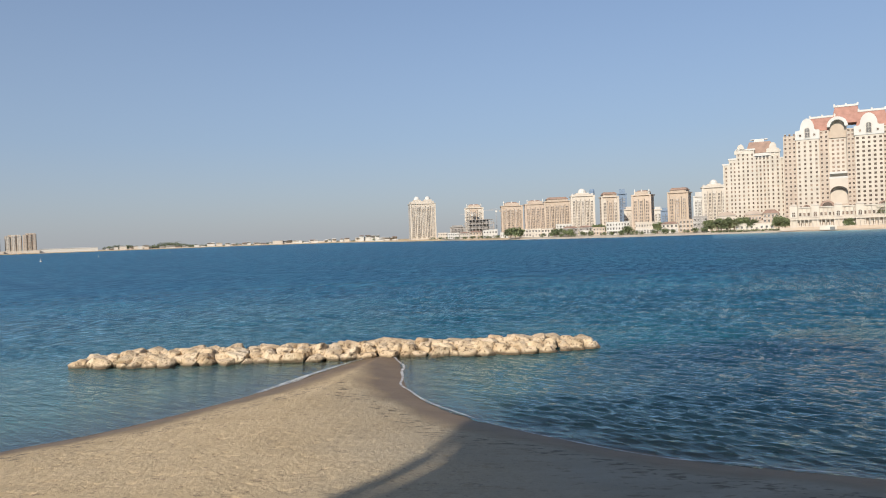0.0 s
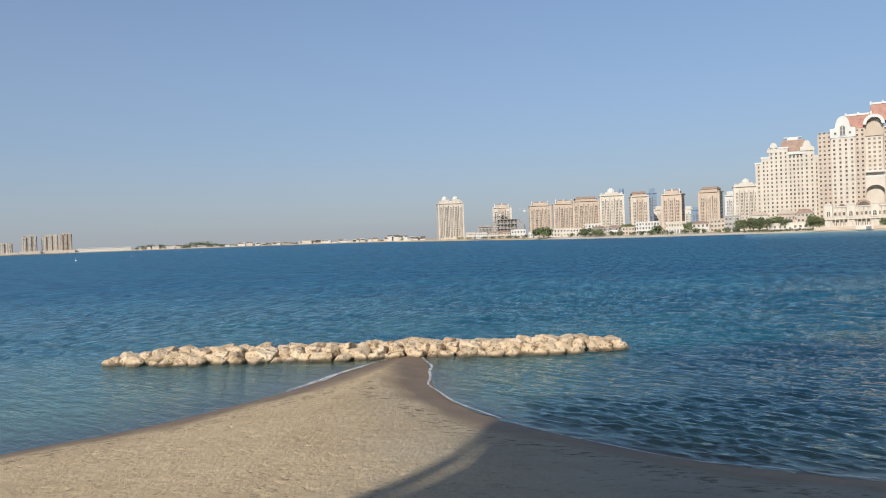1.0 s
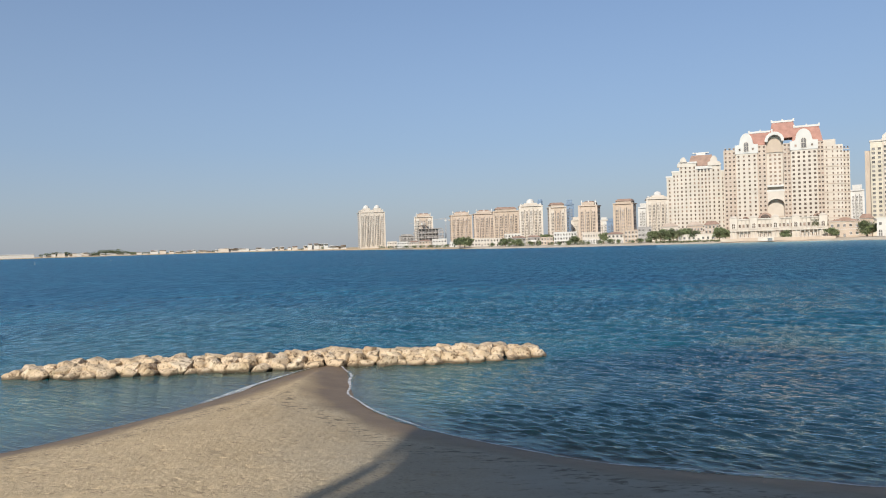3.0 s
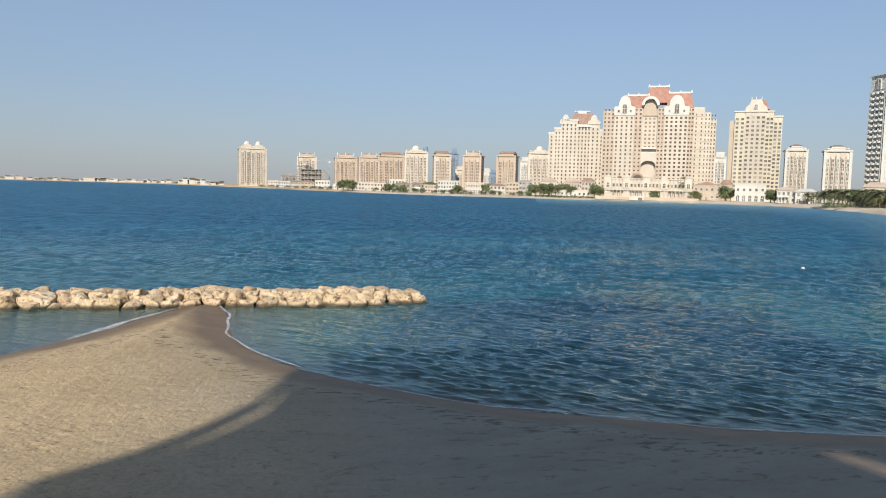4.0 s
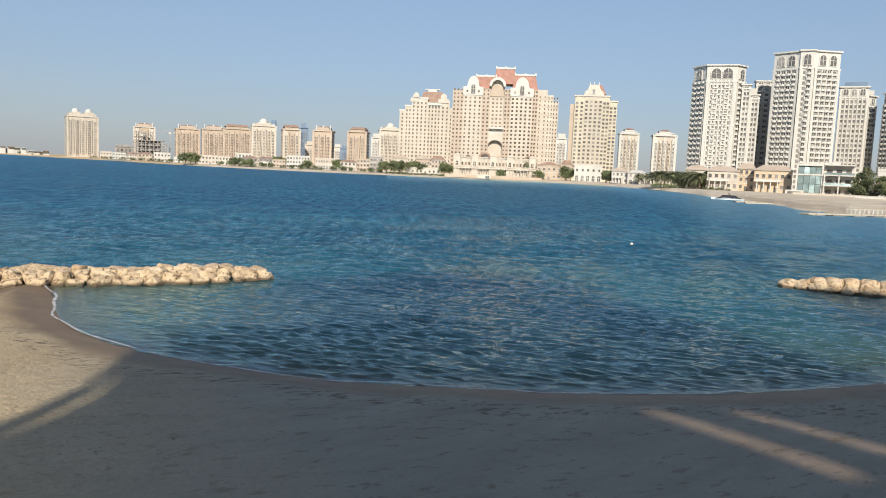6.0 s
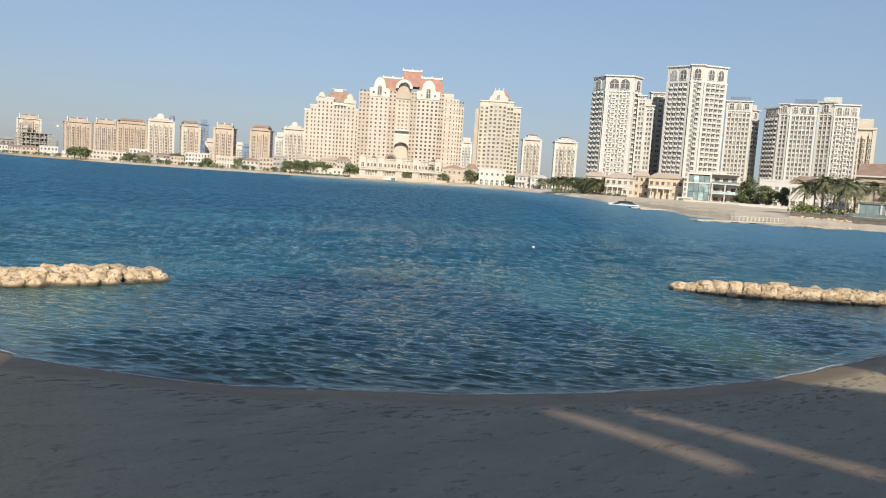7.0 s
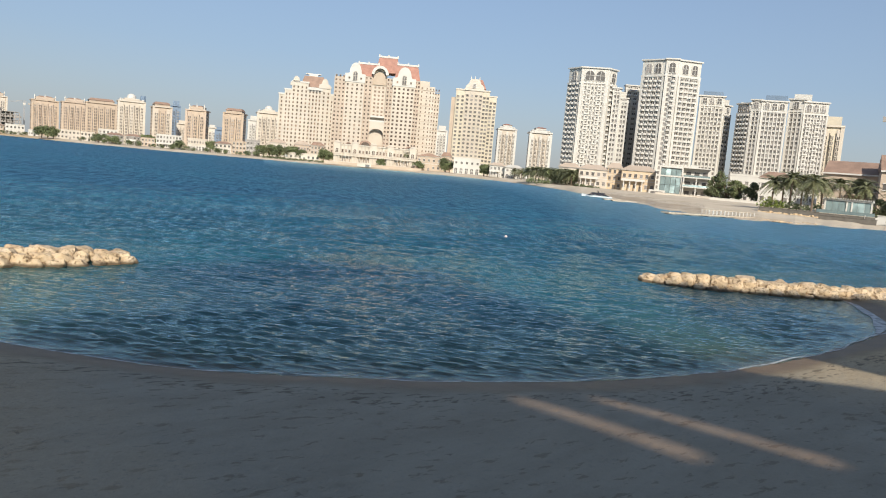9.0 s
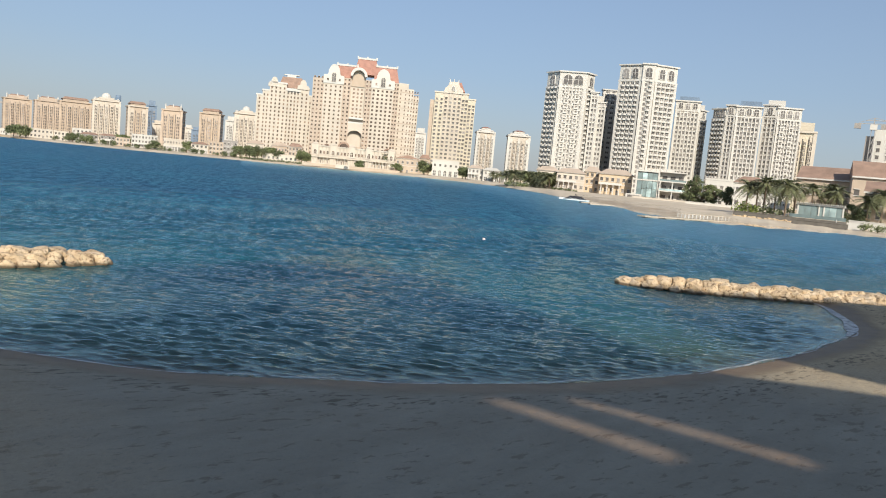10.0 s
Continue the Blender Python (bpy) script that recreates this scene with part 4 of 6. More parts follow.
# the large pink and cream block with three red roofs and a tall arched niche
def great_block():
    d = 650.0
    t = thing("apartment_block", 28.7, d, 2.0, "huge cream and pink apartment block with red roofs and arched niche", "apartment building")
    X = lambda b: d * math.tan(radians(b - 28.7))
    H = lambda e: up_at(e, d)
    S = H(6.25)
    floors = 20
    fh = (S - 8) / floors
    wm = window_mesh(1.45, 1.6, WIN_W, CREAM)
    zs = [9.0 + fh * i for i in range(floors)]
    bays = [(24.72, 25.55, PINK, 0.0, S - 2), (25.55, 26.95, CREAM, -1.6, S), (26.95, 27.55, PINK, 0.0, S), (28.62, 29.1, PINK, 0.0, S), (29.1, 30.75, CREAM, -1.6, S + 1), (30.75, 31.15, PINK, 0.0, S)]
    made = 0
    for b0, b1, m, y, h in bays:
        x0, x1 = X(b0), X(b1)
        part("bay", Form().box(x0, x1, y, 26, 0, h), m, t)
        n = max(2, round((x1 - x0) / 3.6))
        xs = [x for x in steps(x0, x1, n)]
        if made + len(xs) * len(zs) <= 300:
            window_rows(t, wm, xs, zs, y)
            made += len(xs) * len(zs)
        else:
            joined_windows(t, xs, zs, y, 1.75, 1.7, WIN_W)
    # the recessed centre with the niche
    x0, x1 = X(27.55), X(28.62)
    part("recess_wall", Form().box(x0, x1, 5.0, 26, 0, S + 2), CREAM, t)
    joined_windows(t, steps(x0 + 1, x1 - 1, 3), zs[10:], 5.0, 1.7, 1.7, WIN_W)
    part("niche_floor", Form().box(x0 - 0.4, x1 + 0.4, -0.4, 5, S * 0.50, S * 0.50 + 1.4), WHITE, t)
    part("niche_lintel", Form().box(x0 - 0.4, x1 + 0.4, 0.3, 5, S * 0.55, S * 0.57), WHITE, t)
    r = (x1 - x0) / 2
    head = [(x0, S * 0.5), (x0, S * 0.36)] + [(x0 + r + r * math.cos(math.pi - math.pi * k / 10), S * 0.36 + r * 0.75 * math.sin(math.pi * k / 10)) for k in range(11)] + [(x1, S * 0.5)]
    part("niche_arch", Form().prism(head, -0.3, 4.5), CREAM, t)
    part("niche_base", Form().box(x0, x1, 0.5, 5, 0, S * 0.24), PINK, t)
    piece("arched_window", arch_mesh(r * 1.1, S * 0.11, WIN_W, SAND_R), t, (x0 + x1) / 2, 0.5, 8)
    # arched gables with their windows
    am = arch_mesh(3.4, 7.5, WIN, IVORY)
    for b0, b1 in ((25.55, 26.95), (29.1, 30.75)):
        xa, xb = X(b0), X(b1)
        c, hw = (xa + xb) / 2, (xb - xa) / 2
        top = H(7.15)
        g = [(c - hw - 0.6, S - 6), (c + hw + 0.6, S - 6), (c + hw + 0.6, S + 1), (c + hw * 0.72, S + 1.2)]
        g += [(c + hw * 0.62 * math.cos(math.pi * k / 10), S + 2.2 + (top - S - 2.2) * math.sin(math.pi * k / 10)) for k in range(11)]
        g += [(c - hw * 0.72, S + 1.2), (c - hw - 0.6, S + 1)]
        part("gable", Form().prism(g, -2.2, 8), WHITE, t)
        piece("arched_window", am, t, c, -2.2, S - 4.5)
        for x in (c - hw * 0.62, c + hw * 0.62):
            piece("window", wm, t, x, -2.2, S - 3.5)
    # the great arch over the recess
    c, hw = (X(27.45) + X(28.72)) / 2, (X(28.72) - X(27.45)) / 2
    ring = [(c + hw * math.cos(math.pi * k / 12), H(6.45) + hw * 1.05 * math.sin(math.pi * k / 12)) for k in range(13)]
    ring += [(c + (hw - 2.2) * math.cos(math.pi * k / 12), H(6.45) + (hw - 2.2) * 1.05 * math.sin(math.pi * k / 12)) for k in range(12, -1, -1)]
    part("great_arch", Form().prism(ring, -1.0, 4), WHITE, t)
    part("arch_back", Form().prism([(c - hw + 1, S - 6), (c + hw - 1, S - 6), (c + hw - 1, S + 3)] + [(c + (hw - 1.5) * math.cos(math.pi * k / 8), H(6.45) + hw * 0.9 * math.sin(math.pi * k / 8)) for k in range(9)] + [(c - hw + 1, S + 3)], 4, 8), SAND_R, t)
    # red roofs with white crests
    for b0, b1, e0, e1, yy in ((26.35, 28.0, 6.3, 7.20, 4), (27.85, 29.4, 6.7, 7.84, 6), (29.3, 31.0, 6.3, 7.36, 4)):
        xa, xb, za, zb = X(b0), X(b1), H(e0), H(e1)
        part("roof", Form().frustum(xa - 1.5, xb + 1.5, yy, 25, za, zb, 2.4, 5), TILE, t, "red tiled hipped roof")
        cr = Form().box(xa + 0.8, xb - 0.8, yy + 4.6, 20.5, zb, zb + 1.5)
        for x in (xa + 0.8, (xa + xb) / 2, xb - 0.8):
            cr.box(x - 0.6, x + 0.6, yy + 4.2, yy + 6, zb, zb + 2.4)
        part("crest", cr, WHITE_TRIM, t, "white roof crest")
    # the plain east wing, stepped back and banded
    for b0, b1, e, y, m in ((31.15, 31.9, 6.35, 6, CREAM), (31.9, 32.35, 6.0, 9, IVORY), (32.35, 32.78, 5.55, 13, CREAM)):
        part("east_wing", Form().box(X(b0), X(b1), y, 30, 0, H(e)), m, t)
        joined_windows(t, steps(X(b0), X(b1), 2), zs[:-1], y, 1.0, 1.5, WIN_W)
        bands = Form()
        for z in zs[:-1:2]:
            bands.box(X(b0) + 0.2, X(b1) - 0.1, y - 0.35, y + 0.1, z - 0.9, z - 0.45)
        part("string_course", bands, PINK, t)
    part("plinth_band", Form().box(X(24.7), X(32.6), -0.5, 3, 0, 7.5), SAND_R, t)


def stepped_block():
    """The cream block beside it, stepping up to a brown roof."""
    d = 690.0
    t = thing("apartment_block", 22.8, d, 2.0, "cream apartment block stepping up to a brown roof", "apartment building")
    X = lambda b: d * math.tan(radians(b - 22.8))
    H = lambda e: up_at(e, d)
    wm = window_mesh(1.3, 1.8, WIN_W, IVORY)
    made = 0
    for b0, b1, e, y, m in ((20.74, 21.15, 4.35, 3, CREAM), (21.15, 21.65, 4.7, 1.5, IVORY), (21.65, 22.85, 5.3, 0, IVORY), (22.85, 23.85, 4.95, 1.0, CREAM), (23.85, 24.5, 5.1, 0.5, IVORY), (24.5, 24.95, 4.6, 3, CREAM)):
        x0, x1, h = X(b0), X(b1), H(e)
        part("bay", Form().box(x0, x1, y, 26, 0, h), m, t)
        part("bay_cap", Form().box(x0 - 0.6, x1 + 0.6, y - 0.8, 24, h, h + 1.3), WHITE_TRIM, t)
        n = max(1, round((x1 - x0) / 3.4))
        k = int((h - 8) / 3.45)
        zs = [8 + 3.45 * i for i in range(k)]
        if made + n * k <= 300:
            window_rows(t, wm, steps(x0, x1, n), zs, y)
            made += n * k
        for j in range(n + 1):
            x = x0 + 0.5 + (x1 - x0 - 1.0) * j / n
            part("pier", Form().box(x - 0.5, x + 0.5, y - 1.1, y + 0.5, 0, h), IVORY, t)
    part("roof", Form().frustum(X(22.25), X(24.2), 3, 24, H(5.1), H(5.92), 3.2, 6), TILE_B, t, "brown tiled hipped roof")
    part("crest", Form().box(X(22.85), X(23.5), 9, 16, H(5.92), H(6.06)).box(X(22.6), X(23.75), 9.5, 15, H(6.06), H(6.12)), WHITE_TRIM, t)
    for b in (21.95, 24.05):
        c = X(b)
        part("gable", Form().prism([(c - 5.2, H(5.05)), (c + 5.2, H(5.05)), (c + 5.0, H(5.3)), (c + 3.0, H(5.36)), (c + 2.4, H(5.6)), (c + 1.2, H(5.72)), (c, H(5.76)), (c - 1.2, H(5.72)), (c - 2.4, H(5.6)), (c - 3.0, H(5.36)), (c - 5.0, H(5.3))], -0.8, 4), IVORY, t)
    c = X(23.35)
    part("balcony_crown", Form().box(c - 7, c + 7, -1.2, 1.0, H(4.85), H(4.95)).box(c - 6, c + 6, 0.4, 1.4, H(4.72), H(4.85), 1), [WHITE_TRIM, WIN], t)


def yellow_tower():
    d = 640.0
    t = thing("apartment_tower", 35.3, d, 2.0, "pale yellow apartment tower with dark window columns and red cap", "tower")
    X = lambda b: d * math.tan(radians(b - 35.3))
    H = lambda e: up_at(e, d)
    wm = window_mesh(2.0, 1.75, WIN, GOLD)
    n = 18
    made = 0
    for b0, b1, e, y, m in ((33.9, 34.6, 5.9, 0.8, GOLD), (34.6, 35.95, 6.0, 0, CREAM), (35.95, 36.45, 5.9, 0.8, GOLD), (36.45, 37.02, 5.55, 2.5, GOLD)):
        x0, x1, h = X(b0), X(b1), H(e)
        part("bay", Form().box(x0, x1, y, 24, 0, h), m, t)
        part("bay_cap", Form().box(x0 - 0.5, x1 + 0.5, y - 0.7, 22, h, h + 1.1), IVORY, t)
        k = max(2, round((x1 - x0) / 3.7))
        zs = [8 + (h - 11) / n * i for i in range(n)]
        window_rows(t, wm, steps(x0, x1, k), zs, y)
        for x in steps(x0, x1, k):
            part("spandrel", Form().box(x - 1.35, x - 1.15, y - 0.5, y, 7, h - 2), m, t)
    # darker render than the front puts this side's shade into its colour
    part("shaded_side", Form().box(X(33.57), X(33.9), 3.5, 24, 0, H(5.35)), SAND_R, t)
    c = X(35.25)
    g = [(X(34.55), H(5.9)), (X(36.05), H(5.9)), (X(35.95), H(6.25)), (X(35.75), H(6.4)), (X(35.6), H(6.75)), (X(34.95), H(6.75)), (X(34.8), H(6.4)), (X(34.62), H(6.25))]
    part("gable", Form().prism(g, -0.9, 3), IVORY, t)
    part("attic", Form().box(X(34.6), X(36.0), 3, 20, H(5.9), H(6.1)), CREAM, t)
    part("roof", Form().frustum(X(34.9), X(36.15), 3, 20, H(6.1), H(6.82), 3.5, 5), TILE, t, "red tiled roof")
    piece("arched_window", arch_mesh(2.2, 3.6, WIN, WHITE_TRIM), t, c, -0.9, H(6.1))
    for x in (X(34.95), c, X(35.6)):
        part("finial", Form().lathe(x, 0.5, [(0.5, H(6.7)), (0.5, H(6.82)), (0.1, H(6.98))], 6), WHITE_TRIM, t)


great_block()
stepped_block()
yellow_tower()


# white towers with bowed balconies on the east side
def white_tower(b0, b1, d, el, label, faces, deep=26.0, floors=22, crown_el=0.9, penthouse=None, turn=0.0):
    """A white tower whose front is split into faces: (from, to, kind) along its width."""
    t = thing("apartment_tower", (b0 + b1) / 2, d, 2.0, label, "tower", "white towers on the east shore", turn)
    w = width_at(b0, b1, d)
    h = up_at(el, d)
    crown = d * math.tan(radians(crown_el))
    body = h - crown
    part("core", Form().box(-w / 2 + 1.5, w / 2 - 1.5, 9.0, deep, 0, h - 1.5), WHITE, t)
    fh = body / floors
    bal, wm, am = balcony_mesh(2.9, WHITE_TRIM, WIN), window_mesh(1.2, 1.7, WIN, WHITE_TRIM), arch_mesh(3.6 if crown > 8 else 2.6, crown * 0.58, WIN, WHITE_TRIM)
    wide_arch = arch_mesh(5.6, crown * 0.60, WIN, WHITE_TRIM)
    room = 300
    for f0, f1, kind, ya, yb, lift, n, arches, margin in faces:
        xa, xb = -w / 2 + w * f0, -w / 2 + w * f1
        fw = math.hypot(xb - xa, yb - ya)
        x0, x1 = -fw / 2, fw / 2
        top = h - lift
        face = part("front", Form().box(x0, x1, 0, 4, 0, top), WHITE, t)
        face.matrix_basis = pose((xa + xb) / 2, (ya + yb) / 2, 0, 0, 0, math.degrees(math.atan2(yb - ya, xb - xa)))
        part("cornice", Form().box(x0 - 0.3, x1 + 0.3, -0.7, 3, body - lift - 0.6, body - lift + 0.3), WHITE_TRIM, face)
        part("eave_board", Form().box(x0 - 0.6, x1 + 0.6, -1.2, 5, top - 0.8, top), WHITE_TRIM, face)
        xs = steps(x0 + margin, x1 - margin, n)
        zs = [2.2 + fh * i for i in range(int((body - lift) / fh))]
        if kind == "balcony":
            zb = [z for i, z in enumerate(zs) if i > 2]
            if room >= n * len(zb):
                window_rows(face, bal, xs, zb, 0)
                room -= n * len(zb)
            else:
                joined_windows(face, xs, zb, 0, 1.6, 1.9, WIN)
            for x in xs:
                part("tall_window", Form().box(x - 0.9, x + 0.9, -0.1, 0.2, 3, 10.5), WIN, face)
        elif kind == "fine":
            slim = window_mesh(0.85, 1.55, WIN, WHITE_TRIM)
            for i, x in enumerate(xs):
                if room >= len(zs):
                    window_rows(face, slim, [x], zs, 0)
                    room -= len(zs)
                if i % 3 == 1:
                    for z in zs[2:-1]:
                        part("balcony_slab", Form().box(x - 1.5, x + 1.5, -0.9, 0.2, z - 0.5, z + 0.45), WHITE_TRIM, face)
        elif kind == "window":
            if room >= n * len(zs):
                window_rows(face, wm, xs, zs, 0)
                room -= n * len(zs)
            else:
                joined_windows(face, xs, zs, 0, 1.25, 1.8, WIN)
        else:
            for i, x in enumerate(xs):
                if i % 2 and room >= len(zs):
                    window_rows(face, bal, [x], zs[2:], 0)
                    room -= len(zs)
                else:
                    joined_windows(face, [x], zs, 0, 1.2, 1.9, WIN)
        for x in steps(x0 + margin, x1 - margin, arches):
            piece("arched_window", am if kind != "fine" or crown < 8 else wide_arch, face, x, 0, body - lift + crown * 0.16)
        for k in range(n + 1):
            x = x0 + margin + (fw - 2 * margin) * k / n
            part("pier", Form().box(x - 0.22, x + 0.22, -0.6, 0.3, 0, body - lift - 0.6), WHITE_TRIM, face)
        for x in (x0 + margin * 0.45, x1 - margin * 0.45):
            part("corner_pier", Form().box(x - margin * 0.42, x + margin * 0.42, -0.75, 0.3, 0, body - lift - 0.6), WHITE, face)
    for s in (-1, 1):
        f = Form()
        for yy in steps(10, deep - 1, 4):
            for i in range(floors):
                f.box(s * (w / 2 - 1.5) - 0.8, s * (w / 2 - 1.5) + 0.8, yy - 1.1, yy + 1.1, 2.2 + fh * i - 0.3, 2.2 + fh * i + 0.7)
        tagged(part("side_balcony_field", f, WHITE, t), kind="stuff")
    if penthouse:
        p0, p1, m = penthouse
        part("penthouse", Form().box(-w / 2 + w * p0, -w / 2 + w * p1, 6, deep - 6, h - 2, h + 3.2), m, t)
    return t


white_tower(46.45, 47.9, 535, 7.15, "grey-white tower wing in shade behind its neighbour", [(0, 1, "balcony", 0, 3, 0, 3, 3, 0.8)], 20, 20, 0.3)
white_tower(45.55, 46.75, 503, 6.9, "cream lower tower wing with small square windows", [(0, 0.5, "window", 0, 0, 0, 2, 1, 0.8), (0.5, 1, "window", 2, 2, 6, 2, 1, 0.8)], 20, 20, 0.3)
white_tower(42.2, 45.75, 500, 8.25, "tall white tower with bowed balconies and arched top windows", [(0.0, 0.26, "balcony", 11, 1, 0, 3, 1, 0.8), (0.26, 0.84, "fine", 0, 0, 0, 6, 2, 2.2), (0.84, 1.0, "balcony", 1, 8, 0, 2, 1, 0.8)], 26, 21, 1.15)
white_tower(47.45, 51.6, 485, 9.15, "tallest white tower with bowed balconies and arched crown", [(0.0, 0.40, "balcony", 8, 1, 0.3, 4, 2, 1.6), (0.40, 0.62, "mixed", 0, 0, 0, 2, 1, 1.4), (0.62, 1.0, "balcony", 1, 9, 0.3, 4, 2, 1.4)], 28, 24, 1.2)
white_tower(51.7, 53.9, 520, 6.7, "white tower with dense small windows and dark rooftop box", [(0.0, 0.78, "window", 0, 1, 0, 6, 3, 1.0), (0.78, 1.0, "balcony", 2.5, 9, 5, 2, 1, 0.8)], 24, 20, 0.7, (0.1, 0.72, BLUE_G))
white_tower(54.3, 57.55, 500, 6.6, "broad white tower with rounded corner and dark rooftop box", [(0.0, 0.28, "balcony", 11, 2.5, 2.0, 4, 3, 0.7), (0.28, 0.48, "window", 2.2, 0.3, 0, 2, 1, 1.0), (0.48, 1.0, "window", 0, 1.5, 0.5, 6, 3, 1.0)], 26, 20, 0.75, (0.55, 0.98, BLUE_G))
white_tower(57.62, 60.1, 510, 6.75, "white tower with balconies beside a pale yellow wing", [(0.0, 0.38, "window", 2.5, 0.3, 0, 3, 1, 0.8), (0.38, 1.0, "fine", 0, 4, 1.5, 7, 3, 0.8)], 26, 20, 0.85, (0.1, 0.55, WHITE))
plain_tower(59.95, 61.1, 540, 5.65, GOLD, "pale yellow tower wing with dark window slots", 3, 0, 18, "slab", IVORY)


def east_site():
    """The unfinished tower at the east end of the bay, with its crane."""
    d = 430.0
    t = thing("unfinished_tower", 66.1, d, 2.0, "unfinished grey and white tower behind red-roofed villas", "tower")
    w, h = 22.0, up_at(5.4, d)
    # grey against the white shaft: the side's shade is put into the colour
    part("shaded_side", Form().box(-w / 2 - 4, -w / 2, 4, 22, 0, h * 0.93), GREY_C, t)
    part("shaft", Form().box(-w / 2, w / 2, 0, 22, 0, h), WHITE, t)
    wm = window_mesh(1.6, 1.9, WIN, WHITE)
    window_rows(t, wm, steps(-w / 2, w / 2, 5), [2 + 3.5 * i for i in range(int(h / 3.5) - 1)], 0)
    part("roof_slab", Form().box(-w / 2 + 2, w / 2, 2, 20, h, h + 2.5), GREY_C, t)
    site_crane(64.5, d - 3, 5.35, -7, 12, "grey site crane beside the unfinished tower")


east_site()


# ---- villas, podium and waterfront ----
def villa(b0, b1, d, el, mat, label, storeys=2, cols=4, roof="flat", rmat=TILE, deep=11.0, turn=0.0, z0=2.0, win=WIN, terrace=False, arches=False):
    """A waterside house: walls, string course, windows, door, parapet or tiled roof."""
    b = (b0 + b1) / 2
    w = width_at(b0, b1, d)
    h = up_at(el, d, z0)
    t = thing("villa", b, d, z0, label, "house", "villas on the waterfront", turn)
    wall = h * (0.80 if roof != "flat" else 0.93)
    main = (-w / 2, w / 2)
    part("wall", Form().box(main[0], main[1], 0, deep, 0, wall), mat, t)
    fh = wall / storeys
    for i in range(1, storeys):
        part("string_course", Form().box(-w / 2 - 0.2, w / 2 + 0.2, -0.25, 0.3, fh * i - 0.2, fh * i + 0.1), WHITE_TRIM, t)
    wm = window_mesh(min(1.6, w / cols * 0.5), min(1.8, fh * 0.5), win, WHITE_TRIM)
    am = arch_mesh(min(2.2, w / cols * 0.6), fh * 0.72, win, WHITE_TRIM, 0.2)
    for i in range(storeys):
        for k, x in enumerate(steps(-w / 2, w / 2, cols)):
            if i == 0 and arches:
                piece("arched_window", am, t, x, 0, 0.3)
            elif not (i == 0 and k == cols // 2):
                piece("window", wm, t, x, 0, fh * i + fh * 0.30)
    if not arches:
        x = steps(-w / 2, w / 2, cols)[cols // 2]
        part("door", Form().box(x - 0.8, x + 0.8, -0.12, 0.3, 0, min(2.4, fh * 0.75)), win, t)
    if terrace:
        part("loggia", Form().box(-w * 0.48, w * 0.2, -3.2, 0, fh - 0.35, fh), WHITE_TRIM, t)
        for x in steps(-w * 0.5, w * 0.22, 4):
            part("column", Form().box(x - 0.22, x + 0.22, -3.1, -2.6, 0, fh - 0.35), WHITE_TRIM, t)
        part("balustrade", Form().box(-w * 0.48, w * 0.2, -3.2, -3.0, fh, fh + 0.9), WHITE_TRIM, t)
    if roof == "flat":
        f = Form().box(-w / 2 - 0.2, w / 2 + 0.2, -0.25, 0.25, wall, h).box(-w / 2 - 0.2, w / 2 + 0.2, deep - 0.3, deep + 0.2, wall, h)
        f.box(-w / 2 - 0.2, -w / 2 + 0.2, 0.25, deep - 0.3, wall, h).box(w / 2 - 0.2, w / 2 + 0.2, 0.25, deep - 0.3, wall, h)
        part("parapet", f, mat, t)
        part("roof", Form().box(-w / 2 + 0.2, w / 2 - 0.2, 0.25, deep - 0.3, wall, wall + 0.15), GREY_C, t)
    elif roof == "gable":
        part("eave_board", Form().box(-w / 2 - 0.6, w / 2 + 0.6, -0.7, deep + 0.5, wall - 0.25, wall), WHITE_TRIM, t)
        part("roof", Form().prism([(-w / 2 - 0.7, wall), (w / 2 + 0.7, wall), (0, h)], -0.8, deep + 0.6), rmat, t)
    else:
        part("eave_board", Form().box(-w / 2 - 0.6, w / 2 + 0.6, -0.7, deep + 0.5, wall - 0.25, wall), WHITE_TRIM, t)
        part("roof", Form().frustum(-w / 2 - 0.8, w / 2 + 0.8, -0.9, deep + 0.8, wall, h, min(w * 0.3, 4.5), deep * 0.42), rmat, t)
    return t


villa(-0.40, 0.35, 1090, 0.30, CREAM, "low cream beach villa with flat roof", 2, 4)
villa(0.40, 1.25, 1030, 0.26, WHITE, "low white beach villa with flat roof", 2, 5)
villa(1.3, 2.0, 990, 0.30, CREAM, "small cream villa with tiled roof near the frame", 2, 4, "hip", TILE_B)
villa(2.05, 3.0, 930, 0.36, SAND_R, "tan villa with hipped roof on the shore", 2, 4, "hip", TILE_B)
villa(3.1, 4.2, 880, 0.40, WHITE, "white villa with terraces on the shore", 2, 5)
villa(4.42, 5.0, 830, 0.15, WHITE, "low white pool house by the trees", 1, 4)
villa(6.10, 7.50, 790, 0.35, IVORY, "long low ivory villa with flat roof", 2, 6)
villa(7.55, 8.42, 750, 0.32, IVORY, "cream villa with small square windows", 2, 4)
villa(8.65, 9.87, 770, 0.62, WHITE, "plain white block standing over the villas", 3, 5)
villa(9.15, 10.28, 705, 0.42, GREY_C, "grey-brown stone villa with hipped brown roof", 2, 4, "hip", TILE_B, terrace=True)
villa(10.4, 11.35, 700, 0.44, GREY_C, "grey-brown stone villa with shaded loggia and tiled roof", 2, 4, "hip", TILE_B, terrace=True)
villa(11.4, 12.3, 690, 0.28, SAND_R, "low sandstone villa wing with flat roof", 2, 4)
villa(12.40, 14.10, 665, 0.62, WHITE, "white three-storey villa with long balconies", 3, 8, terrace=True)
villa(14.52, 15.87, 655, 0.54, CREAM, "cream villa with arched windows below square ones", 2, 7, "flat", terrace=False, arches=True)
